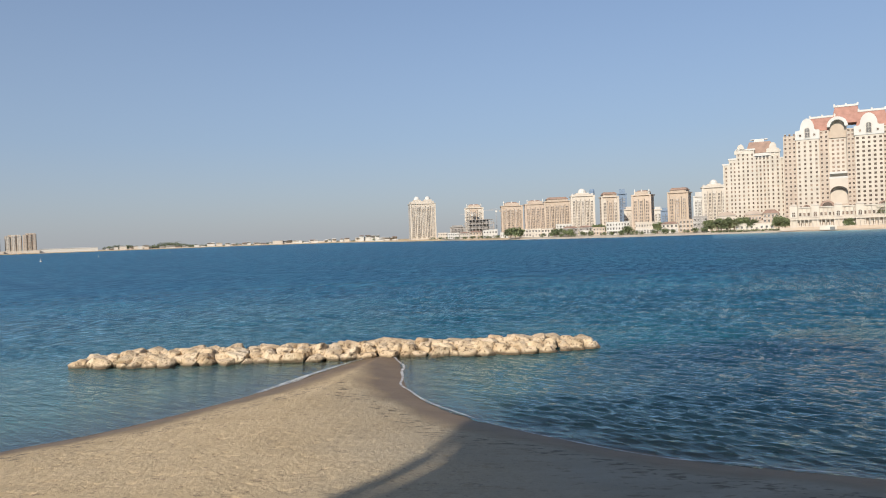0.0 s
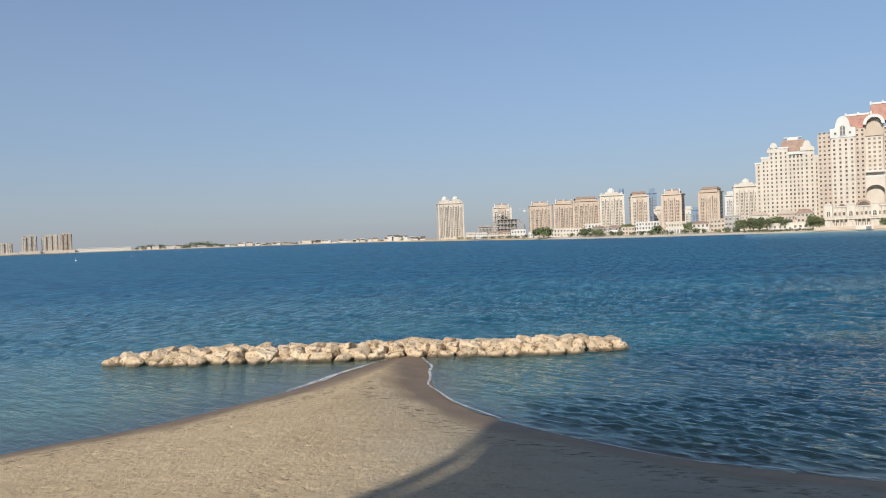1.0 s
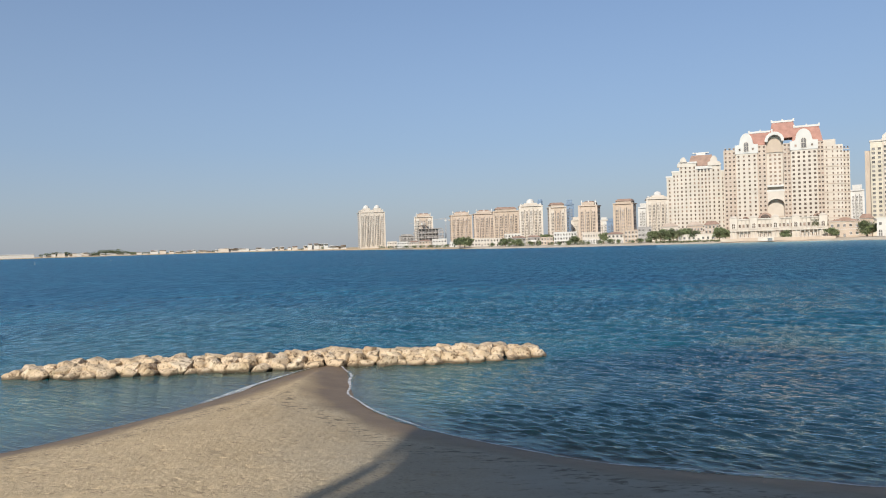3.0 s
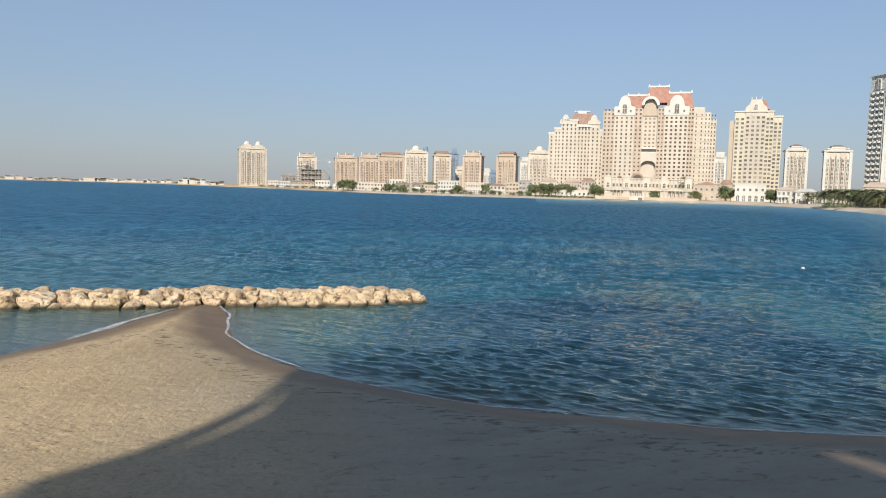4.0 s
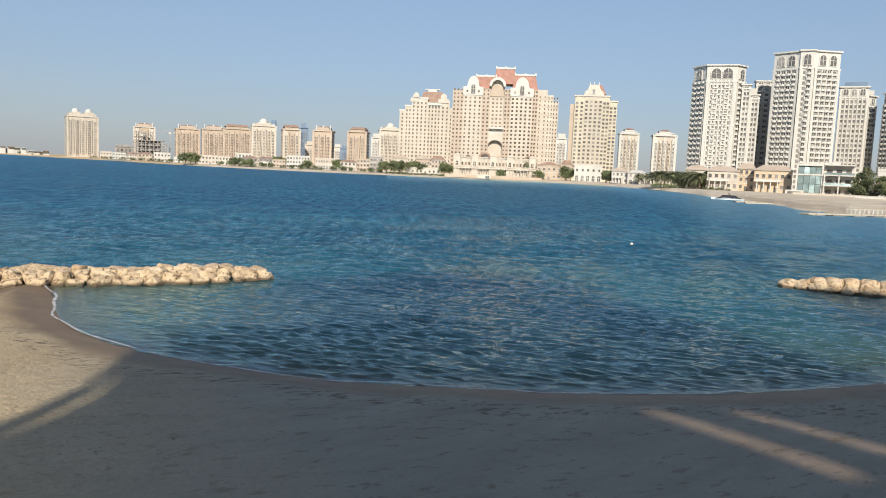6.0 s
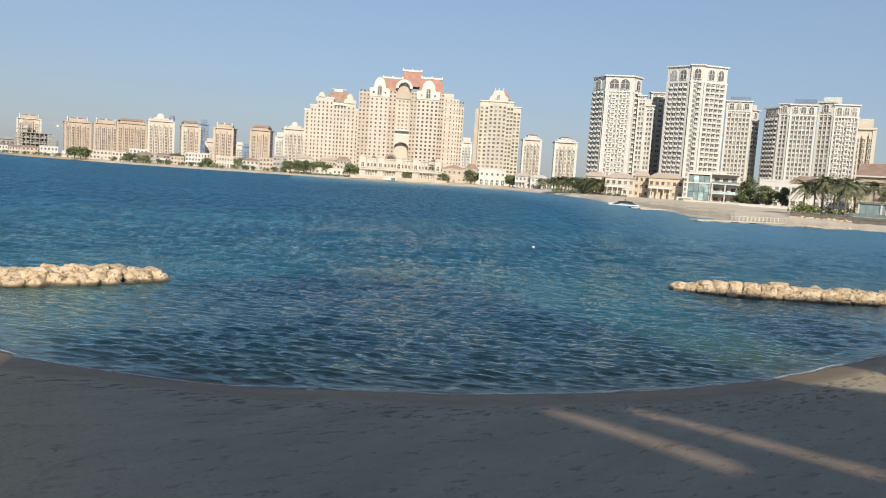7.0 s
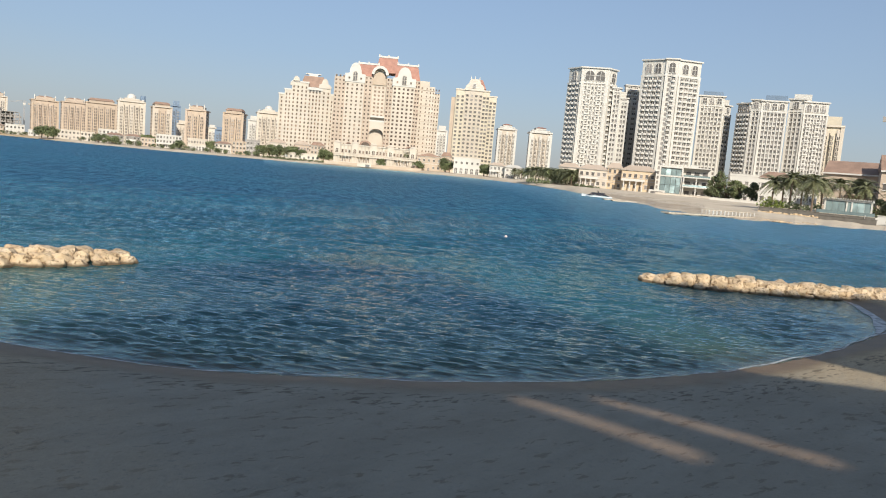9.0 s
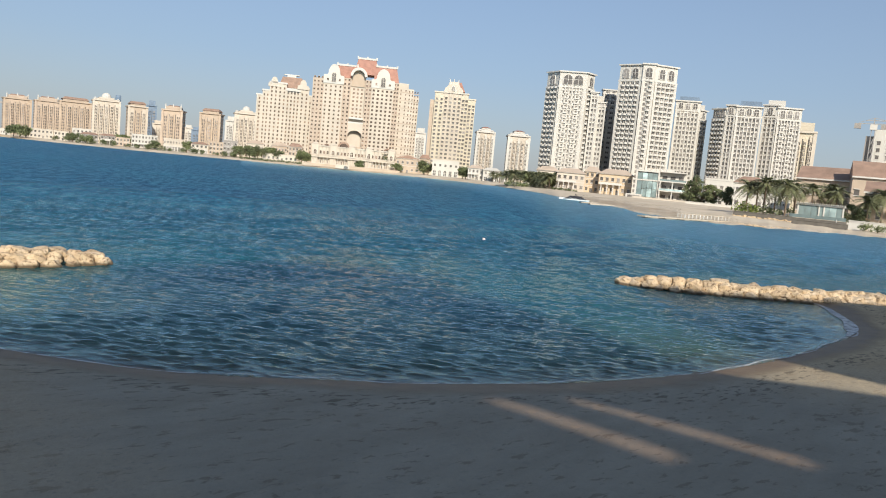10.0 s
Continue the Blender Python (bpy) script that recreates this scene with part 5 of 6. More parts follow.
villa(16.38, 17.55, 645, 0.48, IVORY, "cream villa with arched ground floor", 2, 4, "hip", TILE_B, arches=True)
villa(17.62, 18.6, 650, 0.62, SAND_R, "sand-coloured modern villa with stacked terraces", 3, 4)
villa(18.6, 19.6, 640, 0.80, GREY_C, "grey modern villa with stacked open floors", 3, 4)
villa(20.3, 21.5, 660, 1.0, IVORY, "cream house wing behind garden trees", 2, 5, "hip", PINK, z0=3.0)
villa(22.1, 23.2, 648, 1.02, PINK, "pink house with low tiled roof behind trees", 2, 5, "hip", PINK, z0=3.0)
villa(23.3, 24.3, 640, 1.06, PINK, "pink townhouse with rows of small windows", 3, 4, "hip", TILE_B, z0=3.0)
villa(21.4, 24.0, 622, 0.14, IVORY, "low cream garden pavilion along the beach", 1, 8)
villa(31.35, 33.20, 612, 0.98, SAND_R, "sandstone villa with broad gable and porch", 2, 5, "gable", TILE_B)
villa(33.2, 33.95, 640, 1.15, SAND_R, "tan house end beside dark trees", 2, 3, "hip", TILE_B)
villa(34.17, 36.20, 590, 0.86, WHITE, "white villa with arched openings on the beach", 2, 5, "flat", arches=True)
villa(36.93, 38.1, 545, 0.70, WHITE, "white villa with open terraces and hipped roof", 2, 4, "hip", PINK, terrace=True)
villa(38.1, 39.4, 540, 0.62, WHITE, "white villa wing with one tall arched window", 2, 3, "hip", WHITE, arches=True)
villa(43.68, 45.8, 412, 1.15, CREAM, "cream villa with pale red hipped roof and bays", 2, 5, "hip", PINK, 14, terrace=True)
villa(45.8, 46.85, 420, 1.42, ORANGE, "ochre villa tower wing with shaded loggia", 3, 3, "hip", PINK, 12)
villa(46.83, 49.28, 412, 1.36, ORANGE, "long ochre villa with cream ground floor and tiled eaves", 2, 6, "hip", PINK, 14, terrace=True)
villa(42.2, 43.75, 450, 1.15, IVORY, "cream villa roof rising behind garden trees", 2, 4, "hip", PINK)


def great_podium():
    """The colonnaded clubhouse in front of the large block."""
    d = 612.0
    t = thing("clubhouse", 28.2, d, 2.0, "long cream colonnaded clubhouse with terraces and arched dormer", "building")
    X = lambda b: d * math.tan(radians(b - 28.2))
    H = lambda e: up_at(e, d)
    x0, x1, h = X(25.0), X(31.3), H(1.12)
    part("wall", Form().box(x0, x1, 4, 22, 0, h), CREAM, t)
    wm, am = window_mesh(1.5, 2.4, WIN_W, IVORY), arch_mesh(2.2, 3.6, WIN_W, IVORY, 0.2)
    part("terrace_slab", Form().box(x0, x1, 0, 4, h * 0.40, h * 0.45), CREAM, t)
    part("balustrade", Form().box(x0, x1, 0, 0.25, h * 0.52, h * 0.54), CREAM, t)
    for x in steps(x0, x1, 72):
        part("baluster", Form().box(x - 0.16, x + 0.16, 0.03, 0.22, h * 0.45, h * 0.52), CREAM, t)
    for k, x in enumerate(steps(x0, x1, 24)):
        part("column", Form().lathe(x, 0.6, [(0.55, 0), (0.4, 0.4), (0.34, h * 0.38), (0.55, h * 0.40)], 8), IVORY, t)
        piece("window", wm, t, x, 4, h * 0.58)
        piece("window", wm, t, x, 4, h * 0.12)
        part("upper_column", Form().lathe(x + (x1 - x0) / 48, 3.4, [(0.42, h * 0.45), (0.3, h * 0.5), (0.26, h * 0.88), (0.45, h * 0.93)], 8), CREAM, t)
    part("cornice", Form().box(x0 - 0.5, x1 + 0.5, 3.2, 22, h - 0.7, h), IVORY, t)
    for b in (25.25, 26.6, 28.0, 29.3, 31.0):
        x = X(b)
        part("pavilion", Form().box(x - 2.6, x + 2.6, 1.5, 6, 0, h + 0.8).frustum(x - 3, x + 3, 1.1, 6.4, h + 0.8, h + 2.4, 2, 2), CREAM, t)
        piece("arched_window", am, t, x, 1.5, h * 0.55)
    for b, r in ((27.35, 5.0), (30.7, 2.8), (26.05, 2.2)):
        x = X(b)
        arc = [(x - r, h - 0.2), (x + r, h - 0.2)] + [(x + r * math.cos(math.pi * k / 10), h + r * 0.85 * math.sin(math.pi * k / 10)) for k in range(11)]
        part("arched_dormer", Form().prism(arc, 8, 18), TILE_B, t)
        arc2 = [(x - r * 0.7, h), (x + r * 0.7, h)] + [(x + r * 0.7 * math.cos(math.pi * k / 10), h + r * 0.6 * math.sin(math.pi * k / 10)) for k in range(11)]
        part("dormer_window", Form().prism(arc2, 7.8, 8.4), WIN_W, t)
    part("garden_wall", Form().box(x0 - 6, x1 + 4, -14, -13.5, -1, 1.2), SAND_R, t)
    part("beach_hut", Form().box(X(26.9), X(27.9), -22, -17, -1.2, 2.0).box(X(27.5), X(27.8), -22.3, -22, -1.2, 0.9, 1), [CREAM, WIN], t)


def modern_villa():
    """White cubic villa with a tall glazed hall."""
    d = 400.0
    t = thing("modern_villa", 51.3, d, 2.0, "white cubic villa with tall green glazing and deep balconies", "house")
    X = lambda b: d * math.tan(radians(b - 51.3))
    h = up_at(1.52, d)
    x0, xm, x1 = X(49.5), X(51.2), X(53.1)
    part("hall_frame", Form().box(x0, x0 + 0.8, 0, 12, 0, h).box(xm - 0.8, xm, 0, 12, 0, h).box(x0 + 0.8, xm - 0.8, 0, 12, h - 1.0, h).box(x0 + 0.8, xm - 0.8, 8, 12, 0, h - 1.0).box(x0 + 0.8, xm - 0.8, 0, 8, 0, 0.6), WHITE, t)
    n = 4
    for k in range(n):
        for r in range(3):
            a = x0 + 0.8 + (xm - x0 - 1.6) * k / n
            z = 0.8 + (h - 2.2) * r / 3
            part("pane", Form().box(a + 0.08, a + (xm - x0 - 1.6) / n - 0.08, 0.5, 0.6, z, z + (h - 2.2) / 3 - 0.15), GLASS_T, t)
    part("lintel", Form().box(x0 + 0.8, xm - 0.8, 0.2, 0.9, h * 0.62, h * 0.62 + 0.7), WHITE, t)
    for i in range(3):
        z = h * (i + 1) / 3
        part("balcony_slab", Form().box(xm, x1, -1.5 + i * 0.6, 12, z - 0.55, z), WHITE, t)
        part("balcony_glass", Form().box(xm + 0.2, x1 - 0.2, -1.3 + i * 0.6, -1.2 + i * 0.6, z, z + 0.9) if i < 2 else Form().box(xm + 3, xm + 7, 2, 8, z, z + 1.2), GLASS_T if i < 2 else WHITE, t)
    part("back_wall", Form().box(xm, x1, 4, 12, 0, h - 0.55), WHITE, t)
    wm = window_mesh(2.4, 2.0, WIN, WHITE)
    for i in range(3):
        for x in steps(xm + 0.5, x1 - 0.5, 3):
            piece("window", wm, t, x, 4, h * i / 3 + 0.6)
    for x in (xm + 0.5, (xm + x1) / 2, x1 - 0.4):
        part("column", Form().box(x - 0.3, x + 0.3, -1.2, -0.6, 0, h * 0.66), WHITE, t)
    part("garage", Form().box(x0 - 4, x0 + 4, -6, 0, -0.6, 1.8).box(x0 - 3, x0 + 3, -6.1, -5.9, -0.3, 1.2, 1), [WHITE, WIN], t)


def pavilion():
    """A glazed garden pavilion with a white slatted roof."""
    d = 232.0
    t = thing("pavilion", 62.1, d, 2.6, "white glazed beach pavilion with slatted pergola roof", "pavilion")
    w, h = width_at(60.7, 63.5, d), 4.0
    part("deck", Form().box(-w / 2 - 2, w / 2 + 1, -5, 6, -0.7, 0), TIMBER, t)
    part("deck_edge", Form().box(-w / 2 - 2, w / 2 + 1, -5.3, -5.0, -2.2, -0.1), DARK_STONE, t)
    part("glass_rail", Form().box(-w / 2 - 1.8, w / 2 + 0.8, -4.9, -4.85, 0, 0.9), GLASS_T, t)
    for x in (-w / 2, -w * 0.03, w * 0.08, w / 2):
        part("post", Form().box(x - 0.2, x + 0.2, -0.2, 0.2, 0, h), WHITE, t)
        part("post", Form().box(x - 0.2, x + 0.2, 4.6, 5.0, 0, h), WHITE, t)
    for x in steps(-w / 2 + 0.2, w / 2 - 0.2, 7):
        part("pane", Form().box(x - w / 15, x + w / 15, 0.05, 0.1, 0.1, h - 0.5), GLASS_T, t)
    part("back_wall", Form().box(-w / 2, w / 2, 5.0, 5.3, 0, h), WHITE, t)
    part("beam", Form().box(-w / 2 - 0.5, w / 2 + 0.5, -0.5, -0.1, h - 0.4, h), WHITE, t)
    for x in steps(-w / 2 - 0.5, w / 2 + 0.5, 22):
        part("slat", Form().box(x - 0.12, x + 0.12, -1.2, 5.6, h + 0.01, h + 0.3), WHITE, t)


def red_villa(b0, b1, d, el_eave, el_top, label, turn, chimney=False):
    """A big tan villa with a long red tiled gable."""
    t = thing("villa", (b0 + b1) / 2, d, 3.0, label, "house", "red-roofed villas", turn)
    w = width_at(b0, b1, d)
    he, ht = up_at(el_eave, d, 3.0), up_at(el_top, d, 3.0)
    part("wall", Form().box(-w / 2, w / 2, 0, 14, 0, he), SAND_R, t)
    part("gable_wall", Form().add([(-w / 2, 0, he), (-w / 2, 14, he), (-w / 2, 7, ht - 0.2), (-w / 2 + 0.4, 0, he), (-w / 2 + 0.4, 14, he), (-w / 2 + 0.4, 7, ht - 0.2)], [(0, 2, 1), (3, 4, 5), (0, 3, 5, 2), (1, 2, 5, 4), (0, 1, 4, 3)]), SAND_R, t)
    part("roof", Form().add([(-w / 2 - 0.3, -0.8, he - 0.2), (w / 2 + 0.6, -0.8, he - 0.2), (w / 2 + 0.6, 7, ht), (-w / 2 - 0.3, 7, ht), (-w / 2 - 0.3, 14.8, he - 0.2), (w / 2 + 0.6, 14.8, he - 0.2), (-w / 2 - 0.3, -0.8, he - 0.5), (w / 2 + 0.6, -0.8, he - 0.5), (-w / 2 - 0.3, 14.8, he - 0.5), (w / 2 + 0.6, 14.8, he - 0.5)],
                            [(0, 1, 2, 3), (3, 2, 5, 4), (6, 7, 1, 0), (4, 5, 9, 8), (8, 9, 7, 6), (0, 3, 4, 8, 6), (1, 7, 9, 5, 2)]), TILE_B, t, "red-brown tiled roof")
    rows = Form()
    wm = window_mesh(1.5, 1.9, WIN, WHITE_TRIM)
    for z in (he * 0.12, he * 0.55):
        for x in steps(-w / 2, w / 2, 6):
            piece("window", wm, t, x, 0, z)
    part("eave_board", Form().box(-w / 2 - 0.3, w / 2 + 0.6, -1.0, -0.75, he - 0.7, he - 0.2), WHITE_TRIM, t)
    part("porch", Form().box(-w * 0.1, w * 0.25, -3.5, 0, he * 0.42, he * 0.46).box(-w * 0.1, -w * 0.08, -3.4, -3.0, 0, he * 0.42).box(w * 0.23, w * 0.25, -3.4, -3.0, 0, he * 0.42), SAND_R, t)
    if chimney:
        part("turret", Form().box(w * 0.30, w * 0.42, 3, 8, he, ht + 0.8).frustum(w * 0.28, w * 0.44, 2.4, 8.6, ht + 0.8, ht + 2.2, 2, 2.4), SAND_R, t)


great_podium()
modern_villa()
pavilion()
red_villa(60.35, 63.9, 285, 1.95, 2.78, "tan villa with long red tiled roof behind palms", -8)
red_villa(63.75, 67.8, 275, 2.3, 3.35, "large tan villa with red tiled roof and turret", 6, True)
red_villa(64.6, 68.5, 240, 1.35, 2.05, "lower tan villa wing with red tiled roof", 0)
villa(56.4, 58.4, 345, 1.66, WHITE, "white villa with terracotta hipped roof behind palms", 2, 4, "hip", TILE_B)
villa(54.4, 56.7, 400, 1.32, WHITE, "long low white wall of a villa behind trees", 2, 5)


# ---- far western shore ----
def hotel_block(b0, b1, d, el, label, mat=SAND_R, notch=False):
    t = thing("hotel", (b0 + b1) / 2, d, 2.0, label, "hotel", "hotel blocks on the far west shore")
    w, h = width_at(b0, b1, d), up_at(el, d)
    part("wall", Form().box(-w / 2, w / 2, 0, 30, 0, h * 0.94), mat, t)
    for x in steps(-w / 2, w / 2, 3):
        part("bay", Form().box(x - w * 0.11, x + w * 0.11, -3, 0, 0, h * (0.92 if x < 0 else 1.0)), CREAM if not notch else mat, t)
        joined_windows(t, (x - w * 0.05, x + w * 0.05), [4 + 3.6 * i for i in range(int(h / 3.9))], -3, w * 0.05, 1.9, WIN)
    part("roof_house", Form().box(-w * 0.3, w * 0.3, 6, 22, h * 0.94, h), mat, t)
    part("podium", Form().box(-w * 0.7, w * 0.7, -8, 24, 0, h * 0.14), CREAM, t)


hotel_block(-31.67, -30.76, 2380, 1.14, "tan hotel slab on the far shore")
hotel_block(-30.5, -29.5, 2390, 1.16, "tan twin-towered hotel block on the far shore")
hotel_block(-29.45, -28.64, 2380, 1.24, "tan stepped hotel block with shaded side", notch=True)
hotel_block(-33.5, -32.2, 2400, 0.68, "low cream hotel wing on the far shore", CREAM)
hotel_block(-34.2, -33.3, 2400, 0.42, "low cream houses on the far shore", CREAM)


def low_shed(b0, b1, d, el, mat, label, name="long_hall"):
    """Low buildings in a row: a main range with smaller wings."""
    rng = random.Random(int(b0 * 100) + 7000)
    t = thing(name, (b0 + b1) / 2, d, 1.5, label, "hall", "low buildings on the far west shore")
    w, h = width_at(b0, b1, d), up_at(el, d, 1.5)
    if name == "long_hall":
        part("wall", Form().box(-w / 2, w / 2, 0, 30, 0, h * 0.85), mat, t)
        part("roof", Form().frustum(-w / 2 - 1, w / 2 + 1, -1, 31, h * 0.85, h, 3, 10), mat, t)
        return
    x = -w / 2
    while x < w / 2:
        ww = rng.uniform(0.12, 0.4) * w + 4
        hh = h * rng.uniform(0.45, 1.0)
        part("wing", Form().box(x, x + ww, rng.uniform(-4, 4), 22, 0, hh), mat if rng.random() < 0.7 else CREAM, t)
        part("roof", Form().frustum(x - 0.5, x + ww + 0.5, -4.5, 22.5, hh, hh + rng.uniform(0.4, 2.0), 2, 6), rng.choice((mat, TILE_B, WHITE_TRIM)), t)
        x += ww * rng.uniform(0.9, 1.4)


low_shed(-28.5, -24.9, 2380, 0.17, WHITE, "long plain white sea wall hall on the far shore")
west = random.Random(12)
b = -24.4
while b < -4.2:
    wdt = west.uniform(0.35, 1.1)
    dist = float(far_shore(b)) + west.uniform(25, 90)
    low_shed(b, b + wdt, dist, west.uniform(0.03, 0.17) + 0.05 * (b > -13) + 0.08 * (b > -6.5), west.choice((WHITE_TRIM, WHITE, WHITE_TRIM, IVORY)), "low pale houses along the far shore", "far_house")
    b += wdt + west.uniform(0.0, 0.45)
for b0, b1, e in ((-12.9, -11.3, 0.24), (-22.6, -21.6, 0.16), (-6.4, -5.2, 0.30), (-5.2, -4.1, 0.28)):
    low_shed(b0, b1, float(far_shore(b0)) + 20, e, WHITE, "white flat-roofed building on the far shore", "far_house")


# ---- walls along the east beach ----
def beach_wall(name, b0, b1, d, z0, z1, mat, label, stones=0):
    """A straight retaining wall with a coping, and stones at its foot."""
    t = thing(name, (b0 + b1) / 2, d, 0.0, label, "wall", "walls along the east beach")
    w = width_at(b0, b1, d)
    part("wall", Form().box(-w / 2, w / 2, 0, 0.8, z0, z1), mat, t)
    part("coping", Form().box(-w / 2 - 0.1, w / 2 + 0.1, -0.15, 0.95, z1, z1 + 0.18), mat, t)
    rng = random.Random(int(b0 * 10))
    for i in range(stones):
        k = rng.uniform(0.7, 1.4)
        r = piece("rock", ROCKS[i % len(ROCKS)], t, 0, 0, 0)
        r.matrix_basis = Matrix.LocRotScale(Vector((-w / 2 + w * (i + 0.5) / stones, -0.5 + rng.uniform(-0.4, 0.3), z0 + 0.8 + rng.uniform(0, 0.5))), Euler((0, 0, rng.uniform(0, 6))), Vector((k * 1.2, k, k * 0.8)))


beach_wall("sea_wall", 56.55, 60.4, 226, 0.2, 2.5, DARK_STONE, "dark rough stone sea wall under the palms", 26)
beach_wall("sea_wall", 60.4, 63.9, 221, 0.2, 1.9, DARK_STONE, "grey retaining wall below the pavilion deck", 0)
beach_wall("garden_wall", 53.2, 56.6, 340, 1.2, 2.9, WHITE, "low white garden wall behind the beach", 0)
beach_wall("garden_wall", 49.4, 53.2, 372, 1.2, 2.7, IVORY, "low cream garden wall in front of the cubic villa", 0)
beach_wall("garden_wall", 63.9, 67.5, 229, 0.3, 3.0, WHITE, "white garden wall with steps to the sand", 0)


def steps_down():
    t = thing("beach_steps", 64.0, 228, 0.5, "white steps leading down to the sand", "steps")
    for i in range(7):
        part("step", Form().box(-3.2, 3.2, -i * 0.4 - 0.4, -i * 0.4, -0.3, 2.0 - i * 0.28), WHITE, t)
    for x in (-3.3, 3.3):
        part("handrail", Form().bar((x, 0, 2.9), (x, -2.8, 1.1), 0.06).bar((x, -2.8, 0.0), (x, -2.8, 1.1), 0.05).bar((x, 0, 1.8), (x, 0, 2.9), 0.05), WHITE, t)


steps_down()


# ---- trees ----
def leaf_cloud(rng, clumps, leaves, size):
    """Many small leaf cards gathered in uneven clumps."""
    f = Form()
    for (cx, cy, cz, r) in clumps:
        for _ in range(leaves):
            v = Vector((rng.gauss(0, 1), rng.gauss(0, 1), rng.gauss(0, 1))).normalized() * r * (rng.random() ** 0.45)
            c = Vector((cx, cy, cz)) + Vector((v.x, v.y, v.z * 0.8))
            a = Vector((rng.gauss(0, 1), rng.gauss(0, 1), rng.gauss(0, 1))).normalized()
            u = a.orthogonal().normalized() * size * rng.uniform(0.6, 1.3)
            w = a.cross(u).normalized() * size * rng.uniform(0.4, 0.8)
            f.add([c - u, c + w * 0.7, c + u, c - w * 0.7], [(0, 1, 2, 3)])
    return f


def broad_tree(b, d, z, h, spread_r, seed, mat, label, base=0.25):
    rng = random.Random(seed)
    t = thing("tree", b, d, z, label, "tree", "trees along the shore", rng.uniform(0, 360))
    f = Form().lathe(0, 0, [(h * 0.05, -0.3), (h * 0.035, h * 0.25), (h * 0.02, h * 0.6)], 7)
    clumps = []
    for k in range(17):
        a, r = rng.uniform(0, 6.28), spread_r * rng.uniform(0.1, 0.8)
        c = (r * math.cos(a), r * math.sin(a), h * (base + 0.12 + (0.72 - base) * k / 16), spread_r * rng.uniform(0.30, 0.5) * (1.1 - 0.35 * k / 16))
        clumps.append(c)
        f.bar((0, 0, h * 0.3), c[:3], h * 0.012)
    part("trunk", f, BARK, t)
    part("crown", leaf_cloud(rng, clumps, 110, 0.075 * spread_r + 0.12), mat, t)
    return t


def hedge(b0, b1, d, z, h, seed, mat, label, name="bush", el=None):
    """A run of shrubs: low uneven clumps of leaves."""
    rng = random.Random(seed)
    t = thing(name, (b0 + b1) / 2, d, z, label, "shrub", "shrubs along the shore")
    w = width_at(b0, b1, d)
    n = max(3, int(w / (h * 0.55)))
    cl = [(x + rng.uniform(-0.5, 0.5), rng.uniform(-1, 1), h * rng.uniform(0.3, 0.58), h * rng.uniform(0.38, 0.56)) for x in steps(-w / 2, w / 2, n)]
    part("leaf_mass", leaf_cloud(rng, cl, 90, 0.10 * h + 0.08), mat, t)
    for c in cl[::2]:
        part("stem", Form().bar((c[0], c[1], -0.4), (c[0], c[1], c[2]), 0.08), BARK, t)


def palm(b, d, z, h, seed, label, crown=3.6):
    """A date palm: ringed trunk and arching feathered fronds."""
    rng = random.Random(seed)
    t = thing("palm_tree", b, d, z, label, "palm", "date palms along the shore", rng.uniform(0, 360))
    prof = []
    for i in range(9):
        prof += [(0.30 - 0.012 * i, h * i / 9), (0.25 - 0.012 * i, h * (i + 0.9) / 9)]
    part("trunk", Form().lathe(0, 0, prof, 8), BARK, t)
    f = Form()
    for k in range(54):
        a = 2 * math.pi * k / 54 * 2.4 + rng.uniform(-0.2, 0.2)
        rise = rng.uniform(-0.55, 1.35)
        L = crown * rng.uniform(0.85, 1.15)
        pts = []
        for i in range(7):
            s = i / 6
            r = L * (s * math.cos(rise * (1 - s * 0.4)))
            zz = h + L * (math.sin(rise) * s - 0.62 * s * s)
            pts.append(Vector((r * math.cos(a), r * math.sin(a), zz)))
        side = Vector((-math.sin(a), math.cos(a), 0))
        for i in range(6):
            for j in range(3):
                p = pts[i].lerp(pts[i + 1], j / 3)
                fw = (pts[i + 1] - pts[i]).normalized()
                w = 0.62 * math.sin(math.pi * (0.12 + 0.85 * (i + j / 3) / 6)) * crown / 3.6
                for s in (-1, 1):
                    tip = p + side * s * w + fw * 0.35 - Vector((0, 0, 0.22 * w))
                    f.add([p, p + fw * 0.26, tip], [(0, 1, 2)])
        f.add([pts[0] + Vector((0, 0, 0.05)), pts[3], pts[6], pts[3] - Vector((0, 0, 0.08))], [(0, 1, 2, 3)])
    part("frond_crown", f, FROND, t)
    return t


for i, (b, d, h, r) in enumerate(((5.2, 770, 9.5, 6), (5.55, 765, 10, 6.5), (5.9, 770, 8, 5.5), (8.7, 700, 7, 5), (9.6, 690, 6, 5), (11.9, 730, 10, 6), (13.95, 655, 7, 4.5), (16.1, 650, 9, 4.5),
                                  (19.9, 630, 9, 6), (20.5, 628, 10, 6.5), (21.1, 630, 9, 6), (21.8, 628, 10, 6.5), (22.4, 626, 8, 6), (24.3, 622, 10, 6), (24.7, 620, 9, 5), (33.6, 615, 11, 6), (33.9, 605, 8, 5), (36.55, 560, 9, 5), (36.8, 555, 7, 4),
                                  (31.5, 608, 7, 4), (28.6, 604, 6, 4), (42.9, 425, 8, 5), (43.4, 420, 9, 5), (42.0, 430, 8, 5))):
    broad_tree(b, d, 1.8, h * 1.1, r * 1.25, 100 + i, LEAF if i % 3 else LEAF_D, "leafy green tree in a waterfront garden")
